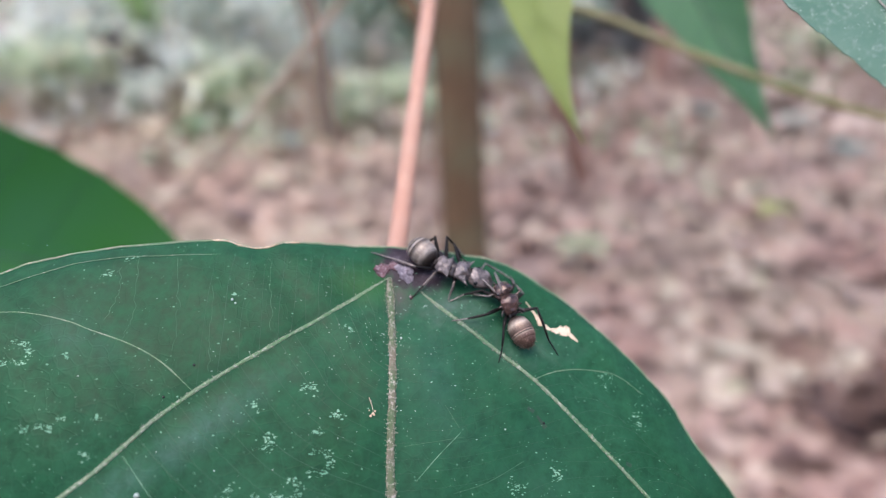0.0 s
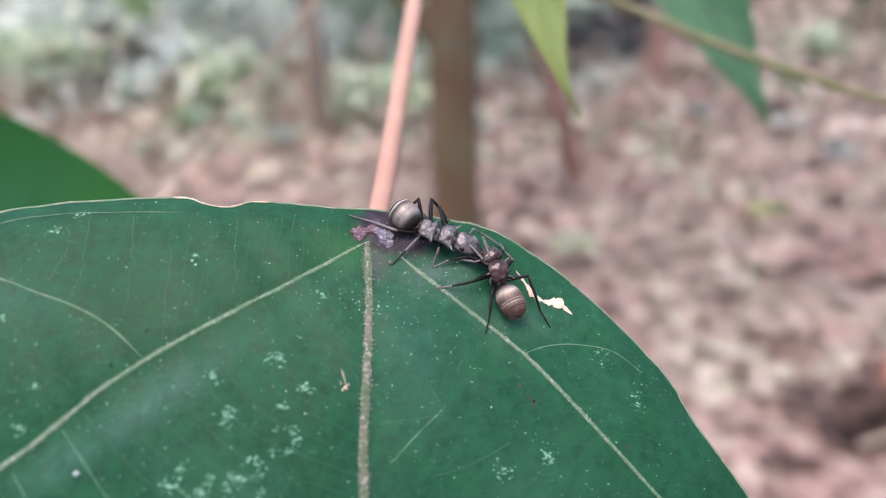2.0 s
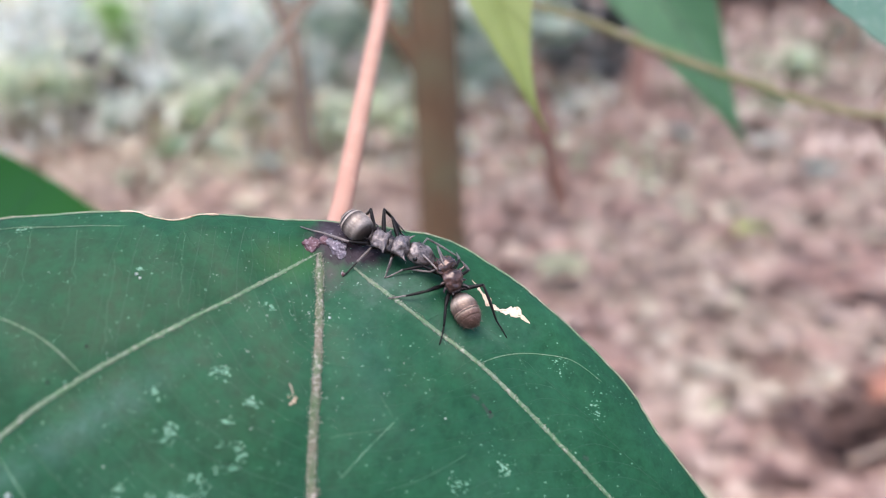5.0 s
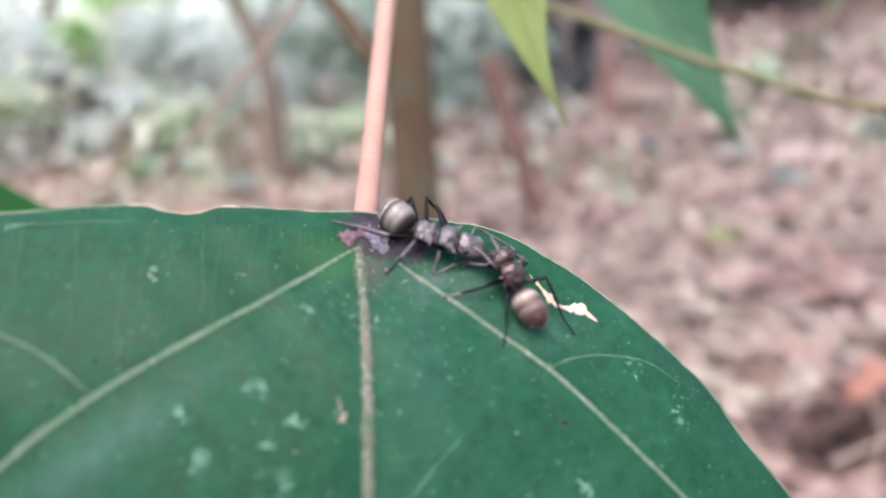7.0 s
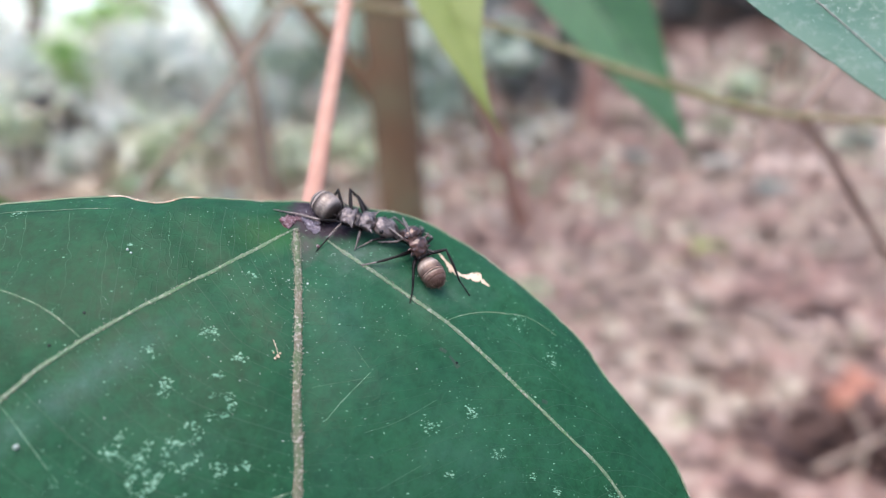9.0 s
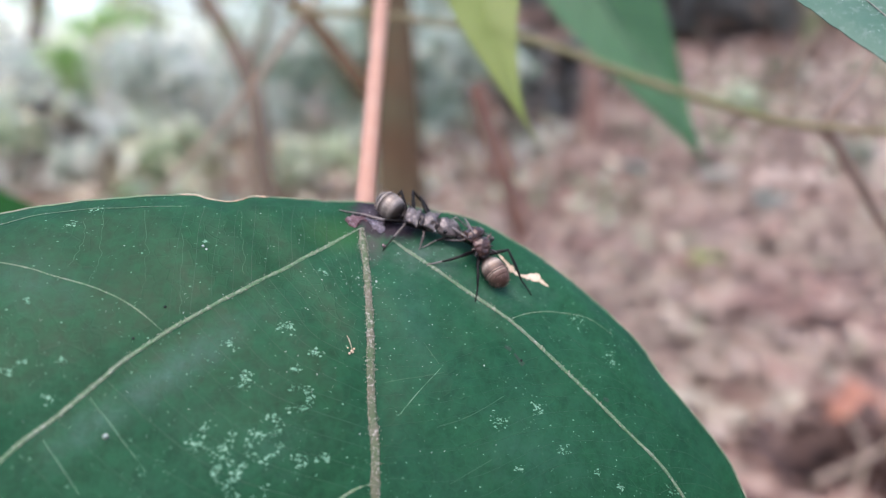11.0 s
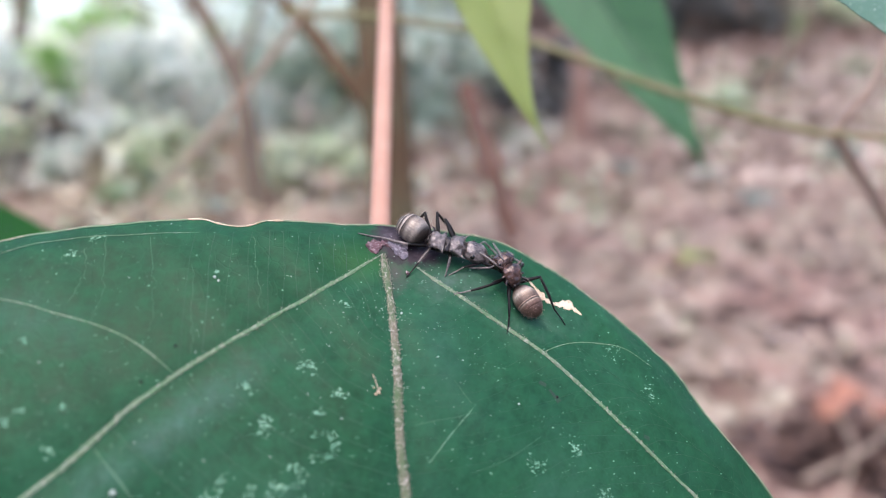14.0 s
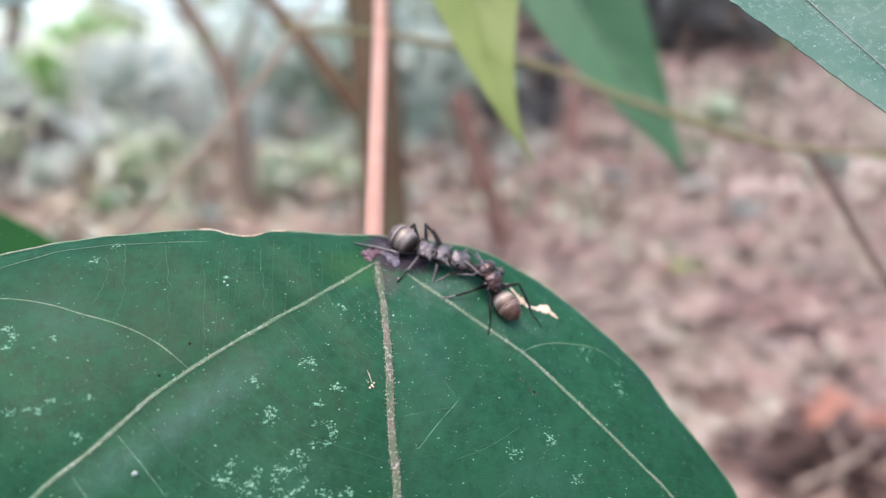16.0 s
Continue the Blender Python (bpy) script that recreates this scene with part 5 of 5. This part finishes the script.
def leaf_cloud(rng, n, place, size, flat=0.5):
    """Many small folded leaves as one mesh: n leaves at places given by place(i)."""
    verts, faces = [], []
    for i in range(n):
        p = Vector(place(i))
        s = size * rng.uniform(0.6, 1.4)
        d = Vector((rng.gauss(0, 1), rng.gauss(0, 1), rng.gauss(-0.3, flat))).normalized()
        w = d.cross(Vector((rng.gauss(0, 0.4), rng.gauss(0, 0.4), 1))).normalized()
        u = w.cross(d)
        k = len(verts)
        for a, b, c in ((0, 0, 0), (0.35, -0.3, 0.08), (0.35, 0, 0), (0.35, 0.3, 0.08), (0.75, -0.2, 0.05), (0.75, 0, -0.03), (0.75, 0.2, 0.05), (1.05, 0, -0.1)):
            verts.append(p + s * (a * d + b * w + c * u))
        faces += [(k, k + 1, k + 2), (k, k + 2, k + 3), (k + 1, k + 4, k + 5, k + 2), (k + 2, k + 5, k + 6, k + 3), (k + 4, k + 7, k + 5), (k + 5, k + 7, k + 6)]
    return verts, faces


def build_shrub(x, y, r, h, n, material, label, seed, size=0.135, low=0.22):
    rng = random.Random(seed)
    sh = thing("shrub", Matrix.Translation((x, y, bank(x, y))), label, "shrub", "undergrowth")
    stems = [(rng.uniform(-0.8, 0.8) * r, rng.uniform(-0.6, 0.6) * r, h * rng.uniform(0.6, 0.95)) for _ in range(5)]
    for sx, sy, sz in stems:
        bm = bmesh.new()
        line = smooth_line([(sx * 0.15, sy * 0.15, -0.03), (sx * 0.4, sy * 0.4, sz * 0.4), (sx, sy, sz)], 5)
        tube(bm, line, taper(len(line), 0.014, 0.006), 6)
        part("stem", bm, TWIG_PALE, sh)

    clumps = [(rng.uniform(-1, 1) * r, rng.uniform(-0.7, 0.7) * r, h * rng.uniform(low, 1.0), rng.uniform(0.10, 0.28) * r) for _ in range(max(5, n // 45))]

    def place(i):
        cx, cy, cz, cr = clumps[i % len(clumps)]
        return (cx + rng.gauss(0, cr), cy + rng.gauss(0, cr), max(0.03, cz + rng.gauss(0, cr * 0.7)))

    v, f = leaf_cloud(rng, n, place, size)
    me = bpy.data.meshes.new("foliage")
    me.from_pydata(v, [], f)
    me.materials.append(material)
    ob = new("foliage", me)
    ob.parent = sh
    tagged(ob, kind="stuff")
    return sh


def build_undergrowth():
    pale, low = "pale grey-green leafy shrub at the wood's edge", "low dull green shrub in the leaf litter"
    spots = [(0.25, 6.3, 0.55, 1.5, 900, BUSH_MID), (0.95, 6.9, 0.45, 1.3, 620, BUSH_MID), (-0.5, 6.6, 0.7, 1.5, 1100, BUSH_MID), (-1.5, 6.2, 0.8, 1.15, 1000, BUSH), (-2.7, 6.6, 0.8, 1.05, 800, BUSH),
             (-3.9, 6.2, 0.9, 0.85, 800, BUSH), (-1.0, 8.5, 0.9, 1.6, 1000, BUSH_MID), (-2.2, 8.8, 1.0, 1.3, 800, BUSH), (-4.9, 7.4, 1.0, 0.75, 700, BUSH), (0.5, 8.8, 0.9, 2.2, 1100, BUSH_MID),
             (2.5, 7.6, 0.35, 0.5, 200, BUSH), (4.95, 9.5, 0.55, 0.75, 520, BUSH_SHADE), (5.6, 9.7, 0.55, 0.75, 480, BUSH_SHADE), (3.4, 9.3, 0.4, 0.45, 200, BUSH_LOW), (6.9, 9.5, 0.8, 0.6, 300, BUSH_LOW),
             (4.4, 9.3, 0.5, 0.9, 900, BUSH_SHADE), (5.5, 11.3, 0.7, 1.6, 700, BUSH_SHADE), (2.9, 10.6, 0.5, 1.5, 600, BUSH_SHADE), (1.5, 8.6, 0.4, 1.1, 500, BUSH_SHADE),
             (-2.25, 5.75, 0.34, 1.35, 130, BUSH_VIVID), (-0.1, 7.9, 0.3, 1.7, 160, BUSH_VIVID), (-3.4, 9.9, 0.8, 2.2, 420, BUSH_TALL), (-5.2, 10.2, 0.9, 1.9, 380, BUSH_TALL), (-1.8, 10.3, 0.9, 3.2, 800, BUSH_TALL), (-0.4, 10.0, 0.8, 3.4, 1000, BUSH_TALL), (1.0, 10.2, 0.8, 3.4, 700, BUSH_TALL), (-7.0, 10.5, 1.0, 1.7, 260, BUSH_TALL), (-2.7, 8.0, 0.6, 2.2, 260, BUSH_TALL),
             (-1.3, 4.9, 0.45, 0.45, 300, BUSH_LOW), (-2.1, 5.1, 0.4, 0.6, 300, BUSH), (-0.35, 4.6, 0.3, 0.35, 200, BUSH_LOW), (-3.0, 5.0, 0.5, 0.6, 300, BUSH_LOW), (1.45, 6.0, 0.22, 0.2, 70, BUSH), (3.95, 6.4, 0.6, 0.22, 90, BUSH_LOW), (-2.55, 5.9, 0.32, 0.6, 420, BUSH_SHADE), (1.75, 7.3, 0.38, 0.8, 700, BUSH_SHADE), (1.62, 6.7, 0.26, 0.5, 420, BUSH_SHADE)]
    for k, (x, y, r, h, n, m) in enumerate(spots):
        build_shrub(x, y, r, h, int(n * 0.8) if m is BUSH else n, m, pale if m is BUSH or m is BUSH_MID else low if m is BUSH_LOW else "fresh vivid green leafy shoots" if m is BUSH_VIVID else "tall thin leafy shrub against the sky" if m is BUSH_TALL else "dark shrub added for a hollow, the shade put into its leaf colour", 20 + k)


def build_ground_cover():
    """Low sprigs and dry stalks that thin out from the shrubs into the clearing."""
    rng = random.Random(77)
    for material, n, size, label, kind, lo, hi, near in ((BUSH_LOW, 900, 0.075, "sparse pale green sprigs among the dead leaves", "sprigs", -4.5, 1.6, 3.3), (BUSH, 500, 0.085, "sparse pale blue-green sprigs among the dead leaves", "sprigs", -4.5, 1.6, 3.3),
                                                         (LITTER, 1500, 0.10, "dry upright brown leaves caught in the undergrowth", "dry leaves", -4.5, 1.6, 3.3), (PALE_LEAF, 2600, 0.10, "pale dry leaves strewn over the bank", "dry leaves", 2.6, 6.8, 4.2), (BUSH_LOW, 900, 0.08, "sparse pale green sprigs on the bank", "sprigs", 2.4, 6.8, 4.2)):
        heads = [(rng.uniform(lo, hi), near + 3.6 * rng.random() ** 0.7) for _ in range(n // 14)]

        def place(i):
            x, y = heads[i % len(heads)]
            x, y = x + rng.gauss(0, 0.12), y + rng.gauss(0, 0.12)
            return (x, y, bank(x, y) + abs(rng.gauss(0.05, 0.07 + (0.05 if hi < 2 else 0.0) * (y - 3.3))))

        v, f = leaf_cloud(rng, n, place, size)
        me = bpy.data.meshes.new("ground_cover")
        me.from_pydata(v, [], f)
        me.materials.append(material)
        tagged(new("ground_cover", me), label, kind, kind="stuff")
    for _ in range(26):
        x, y = rng.uniform(-3.6, 1.4), rng.uniform(3.4, 6.2)
        st = thing("dry_stalk", Matrix.Translation((x, y, bank(x, y))), "thin pale dry stalk standing in the litter", "stalk", "dry stalks")
        lean = Vector((rng.gauss(0, 0.35), rng.gauss(0, 0.2), 1)) * rng.uniform(0.25, 0.7)
        bm = bmesh.new()
        line = smooth_line([(0, 0, -0.02), lean * 0.5 + Vector((rng.gauss(0, 0.03), 0, 0)), lean], 4)
        tube(bm, line, taper(len(line), 0.009, 0.004), 6)
        part("stem", bm, TWIG_PALE if rng.random() < 0.6 else BARK_RUST, st)


def build_seedling(x, y, n, size, label, seed, material):
    rng = random.Random(seed)
    sd = thing("seedling", Matrix.Translation((x, y, bank(x, y))), label, "seedling", "seedlings in the litter")
    bm = bmesh.new()
    tube(bm, smooth_line([(0, 0, -0.02), (0.01, 0, 0.06), (0, 0.01, 0.13)], 4), taper(9, 0.004, 0.002), 6)
    part("stem", bm, TWIG_GREEN, sd)
    for k in range(n):
        a = 2 * math.pi * k / n + rng.random()
        d = Vector((math.cos(a), math.sin(a), 0.25)).normalized()
        w = d.cross(Vector((0, 0, 1))).normalized()
        bm = bmesh.new()
        rows = []
        for i in range(7):
            s = i / 6
            hw = size * 0.32 * math.sin(math.pi * min(0.98, 0.04 + s * 0.94)) ** 0.8
            c = Vector((0, 0.0, 0.12)) + d * size * s - Vector((0, 0, 1)) * size * 0.35 * s * s
            rows.append([bm.verts.new(c + w * hw * q + Vector((0, 0, 0.15 * hw * abs(q)))) for q in (-1, -0.5, 0, 0.5, 1)])
        for r, q in zip(rows, rows[1:]):
            for j in range(4):
                bm.faces.new((r[j], r[j + 1], q[j + 1], q[j]))
        part("leaf", bm, material, sd)


def curled(bm, m, length, width, curl, roll):
    """One curled dead leaf into bm."""
    rows = []
    for i in range(9):
        s = i / 8
        hw = width * math.sin(math.pi * min(0.97, 0.05 + 0.92 * s)) ** 0.7
        row = []
        for j in range(7):
            q = (j - 3) / 3
            a = q * roll
            p = Vector((hw * (math.sin(a) / roll if roll else q), length * (s - 0.5), curl * length * (s - 0.5) ** 2 + hw * (1 - math.cos(a)) / max(roll, 0.01)))
            row.append(bm.verts.new(m @ p))
        rows.append(row)
    for r, q in zip(rows, rows[1:]):
        for j in range(6):
            bm.faces.new((r[j], r[j + 1], q[j + 1], q[j]))


def bank(x, y):
    """The forest floor climbs to the right behind the clearing."""
    k = min(1.0, max(0.0, (x - 0.3) / 2.6))
    k = k * k * (3 - 2 * k)
    return k * 0.27 * min(8.0, max(0.0, y - 5.0 + 0.25 * max(0.0, x - 4.0)))


def crumpled(bm, size, seed):
    """One dead leaf crumpled into a hollow dome with a ragged rim."""
    rings = []
    for i in range(1, 9):
        r = i / 8
        ring = []
        for k in range(22):
            a = 2 * math.pi * k / 22
            d = Vector((math.cos(a), math.sin(a), 0))
            w = 1 + 0.30 * noise.noise(d * 1.7 + Vector((seed, 0, 0))) * r
            z = 0.95 * (1 - r ** 2.4) + 0.22 * noise.noise(d * 2.6 * r + Vector((0, seed, 3))) + 0.10 * noise.noise(d * 6 * r + Vector((seed, 2, 0)))
            ring.append(bm.verts.new((size * d.x * w * r ** 0.75, size * 0.8 * d.y * w * r ** 0.75, size * z)))
        rings.append(ring)
    top = bm.verts.new((0, 0, size * 0.98))
    for k in range(22):
        bm.faces.new((rings[0][k], rings[0][(k + 1) % 22], top))
        for r, q in zip(rings, rings[1:]):
            bm.faces.new((r[k], q[k], q[(k + 1) % 22], r[(k + 1) % 22]))


def build_ground():
    bm = bmesh.new()
    n = 130
    xs = [math.copysign(abs(k) ** 2.2, k) * 40 for k in (-1 + 2 * i / n for i in range(n + 1))]
    ys = [-12 + 64 * (i / n) ** 2.2 for i in range(n + 1)]
    grid = [[bm.verts.new((x, y, 0.02 * noise.noise(Vector((x * 1.3, y * 1.3, 0))) + 0.012 * noise.noise(Vector((x * 5, y * 5, 4))) - 0.02 + bank(x, y))) for x in xs] for y in ys]
    for r, q in zip(grid, grid[1:]):
        for k in range(n):
            bm.faces.new((r[k], r[k + 1], q[k + 1], q[k]))
    ob = new("ground", mesh_of("ground", bm, SOIL))
    tagged(ob, "brown forest floor strewn with dead leaves", "ground", kind="structure")

    rng = random.Random(11)
    verts, faces = [], []
    for i in range(44000):
        if i < 31000:
            y = 0.45 + 12.0 * rng.random() ** 1.6
            x = rng.uniform(-0.85, 1.0) * (0.5 + y * 0.9)
        else:
            x, y = rng.gauss(0, 4.0), rng.gauss(1.0, 4.0)
            if y > 0.45 and abs(x) < 0.5 + y * 0.8:
                continue
        s = rng.uniform(0.012, 0.040) + 0.05 * rng.random() ** 4 + 0.006 * max(0.0, y - 3)
        yaw, tip, lean = rng.uniform(0, 6.28), rng.gauss(0, 0.26), rng.gauss(0, 0.26)
        m = pose(x, y, bank(x, y) + rng.uniform(0.0, 0.04), math.degrees(tip), math.degrees(lean), math.degrees(yaw))
        curl, cup = rng.uniform(-0.4, 0.6), rng.uniform(-0.3, 0.5)
        k = len(verts)
        for a, hw in ((-0.85, 0.12), (-0.3, 0.60), (0.35, 0.54), (0.9, 0.06)):
            for q in (-1, 0, 1):
                verts.append(m @ Vector((s * hw * q, s * a, s * (0.35 * curl * a * a + cup * 0.4 * hw * q * q))))
        for r in range(3):
            for q in range(2):
                faces.append((k + 3 * r + q, k + 3 * r + q + 1, k + 3 * r + q + 4, k + 3 * r + q + 3))
    me = bpy.data.meshes.new("leaf_litter")
    me.from_pydata(verts, [], faces)
    me.materials.append(LITTER)
    tagged(new("leaf_litter", me), "pinkish-brown and tan dead leaves covering the forest floor", "leaf litter", kind="stuff")

    orange, shade_leaf, pale, brown = ("curled orange dead leaf on the forest floor", "dark curled leaf added for the shaded hollow on the forest floor", "pale curled dead leaf on the forest floor", "brown curled dead leaf on the forest floor")
    for x, y, z, yaw, size, m, lab in ((1.11, 1.39, 0.0, 75, 0.085, RUST_LEAF, orange), (1.24, 1.33, 0.0, 20, 0.085, RUST_LEAF, orange), (1.02, 1.27, -0.01, 60, 0.06, RUST_DARK, shade_leaf), (1.11, 1.23, -0.01, 130, 0.065, RUST_DARK, shade_leaf),
                                       (0.88, 1.24, -0.01, 15, 0.06, RUST_DARK, shade_leaf), (0.95, 1.15, -0.01, 80, 0.055, RUST_DARK, shade_leaf), (1.06, 2.25, 0.03, 40, 0.06, PALE_LEAF, pale), (1.20, 1.75, 0.03, 70, 0.06, PALE_LEAF, pale), (0.98, 1.62, 0.03, 10, 0.055, PALE_LEAF, pale),
                                       (0.86, 1.46, 0.02, 110, 0.08, LITTER, brown), (1.02, 1.14, 0.02, 30, 0.09, LITTER, brown)):
        bm = bmesh.new()
        if m in (LITTER, PALE_LEAF):
            curled(bm, Matrix.Identity(4), size * 2, size, 0.9, 1.9)
        else:
            crumpled(bm, size, x * 9)
        for v in bm.verts:
            v.co += Vector((noise.noise(v.co * 14), noise.noise(v.co * 14 + Vector((7, 0, 0))), noise.noise(v.co * 14 + Vector((0, 7, 0))))) * size * 0.45
        ob = new("dead_leaf", mesh_of("dead_leaf", bm, m))
        ob.matrix_world = pose(x, y, z, 8, -8, yaw)
        tagged(ob, lab, "dead leaf", "fallen leaves")
    for p, q, r in (((0.80, 1.06, 0.07), (1.06, 1.17, 0.10), 0.004), ((0.85, 1.02, 0.05), (1.00, 1.25, 0.10), 0.0035), ((0.98, 1.08, 0.07), (1.30, 1.26, 0.09), 0.004), ((-2.9, 4.6, 0.05), (-1.9, 4.9, 0.1), 0.02)):
        bm = bmesh.new()
        p, q = Vector(p), Vector(q)
        line = smooth_line([Vector(), (q - p) * 0.5 + Vector((0.02, -0.02, 0.015)), q - p], 6)
        tube(bm, line, taper(len(line), r, r * 0.6), 8)
        st = thing("fallen_stick", Matrix.Translation(p), "pale bare stick lying on the dead leaves", "stick", "fallen sticks")
        part("stem", bm, TWIG_PALE, st)
    # heap of dark-coloured leaves put in for the hollow's shade
    rng = random.Random(31)
    bm = bmesh.new()
    for _ in range(110):
        x, y = rng.gauss(1.0, 0.11), rng.gauss(1.17, 0.06)
        crumple = pose(x, y, 0.045 + 0.02 * rng.random(), rng.gauss(0, 22), rng.gauss(0, 22), rng.uniform(0, 360))
        curled(bm, crumple, rng.uniform(0.06, 0.11), rng.uniform(0.018, 0.032), rng.uniform(-0.4, 0.8), rng.uniform(0.4, 1.6))
    tagged(new("shade_litter", mesh_of("shade_litter", bm, RUST_DARK)), "dead leaves coloured dark for a shaded hollow in the forest floor", "leaf litter", kind="stuff")
    build_seedling(0.46, 2.06, 5, 0.12, "pale green broad-leaved seedling in the litter", 4, BUSH_TALL)
    build_seedling(1.25, 2.45, 4, 0.09, "small yellow-green seedling in the litter", 5, GREEN_LIME)
    for k, (x, y, size) in enumerate(((2.9, 5.6, 0.2), (3.6, 6.6, 0.24), (1.9, 5.0, 0.16), (4.6, 7.6, 0.26), (3.1, 7.9, 0.24), (2.2, 3.6, 0.13), (5.4, 7.2, 0.26), (3.9, 5.2, 0.2), (-0.9, 3.9, 0.14), (-1.6, 4.4, 0.16))):
        build_seedling(x, y, 6, size, "pale blue-green broad-leaved seedling in the litter", 40 + k, GREEN_PALE if k % 3 else GREEN_MID)
    build_seedling(2.4, 4.6, 5, 0.16, "pale green broad-leaved seedling in the litter", 6, GREEN_PALE)


def build_backdrop():
    """A dark sheet behind the undergrowth, the wood's shade put into its colour: an uneven bank, open where the sky
    shows.
    """
    for pts, hgt in (([(0.8, 13.0), (2.2, 12.6), (4.0, 12.8), (6.0, 12.4), (8.0, 11.8), (10.5, 10.5), (12.5, 8.0)], 3.4),):
        bm = bmesh.new()
        line = smooth_line([(x, y, 0) for x, y in pts], 10)
        rows = []
        for p in line:
            row = []
            for k in range(15):
                z = hgt * k / 14 * (1 + 0.25 * noise.noise(Vector((p.x * 0.9, p.y * 0.9, 0))))
                d = 0.5 * noise.noise(Vector((p.x * 1.4, z * 1.6, 2))) + 0.15 * noise.noise(Vector((p.x * 5, z * 5, 7)))
                row.append(bm.verts.new((p.x, p.y + d + 0.3 * z, z - 0.3 + bank(p.x, p.y))))
            rows.append(row)
        for r, q in zip(rows, rows[1:]):
            for k in range(14):
                bm.faces.new((r[k], q[k], q[k + 1], r[k + 1]))
        tagged(new("backdrop", mesh_of("backdrop", bm, WOOD_SHADE)), "dark sheet with the shade of the deep wood painted on", "backdrop", kind="structure")


def build_unseen_bank():
    """An unseen sheet added at the sides and behind the camera to close off the low sky: an uneven dark bank of growth.
    """
    bm = bmesh.new()
    line = smooth_line([(x, y, 0) for x, y in ((-13, 7), (-13.5, 0), (-11, -6), (-4, -9), (4, -9), (11, -6), (14, 0), (14.5, 6))], 10)
    rows = []
    for p in line:
        hgt = 4.5 * (1 + 0.35 * noise.noise(Vector((p.x * 0.4, p.y * 0.4, 3))))
        out = Vector((p.x, p.y, 0)).normalized()
        row = []
        for k in range(15):
            z = hgt * k / 14
            d = 0.7 * noise.noise(Vector((p.x * 0.9 + p.y, z * 1.2, 5))) + 0.25 * noise.noise(Vector((p.x * 3 + p.y * 3, z * 3, 9)))
            row.append(bm.verts.new((p.x + out.x * (d + 0.2 * z), p.y + out.y * (d + 0.2 * z), z - 0.4)))
        rows.append(row)
    for r, q in zip(rows, rows[1:]):
        for k in range(14):
            bm.faces.new((r[k], q[k], q[k + 1], r[k + 1]))
    tagged(new("backdrop", mesh_of("backdrop", bm, WOOD_SHADE)), "unseen dark sheet added round the clearing to block the low sky", "backdrop", kind="structure")


build_ground()
build_backdrop()
build_unseen_bank()
build_wood()
build_undergrowth()
build_ground_cover()
build_twigs()
build_leaves()
build_leaf()
ANT_ONE, ANT_TWO = build_ants()


def motions():
    """The two ants tug each other a little over the blade; feelers and free legs twitch."""
    def slide(ant, o, rows):
        walk(ant, [(t, leaf_at(o[0] + dx, o[1] + dy) @ pose(0, 0, 0, 0, 0, turn)) for t, dx, dy, turn in rows])

    slide(ANT_ONE[0], (4.8, 0.6), [(0, 0, 0, 0), (1.5, 0.05, -0.02, 0.5), (3.5, 0.0, -0.06, 0), (6.5, -0.1, -0.15, 1), (8, -0.27, -0.22, 1.5), (9.5, -0.25, -0.28, 2), (12.5, -0.26, -0.24, 2.5), (14.5, -0.24, -0.18, 2), (16, -0.32, -0.16, 2)])
    slide(ANT_TWO[0], (9.8, -2.4), [(0, 0.05, -0.1, 0), (1.5, 0.05, -0.02, 0), (3.5, 0, -0.06, -0.5), (6.5, 0.08, 0.0, 0), (8, 0.05, 0.08, 1), (9.5, 0.06, 0.2, 0.5), (12.5, 0.18, 0.2, 1.5), (14.5, 0.17, 0.15, 1), (16, 0.08, 0.12, 1)])

    def twitch(ob, rows):
        p = ob.location.copy()
        walk(ob, [(t, Matrix.Translation(p) @ pose(0, 0, 0, rx, ry, rz)) for t, rx, ry, rz in rows])

    twitch(ANT_ONE[1]["feeler_far"], [(0, 0, 0, 0), (1, 4, 0, 6), (2, 0, 0, 0), (3.5, -3, 0, -6), (6.5, 3, 0, 8), (8, -4, 0, -8), (9.5, 0, 0, -14), (12.5, 4, 0, -18), (13, 6, 0, -22), (14.5, 2, 0, -20), (16, 0, 0, -12)])
    twitch(ANT_ONE[1]["feeler_near"], [(0, 0, 0, 4), (1.5, 0, 0, 0), (3, 0, 0, 6), (6.5, 0, 0, 0), (8.5, 0, 0, 5), (12.5, 0, 0, 10), (14.5, 0, 0, 7), (16, 0, 0, 4)])
    twitch(ANT_TWO[1]["feeler_near"], [(0, 0, 0, 0), (1.5, 0, 0, -6), (3, 0, 0, 4), (6.5, 0, 0, -4), (8.5, 0, 0, 6), (12.5, 0, 0, -6), (14.5, 0, 0, 4), (16, 0, 0, 0)])


motions()
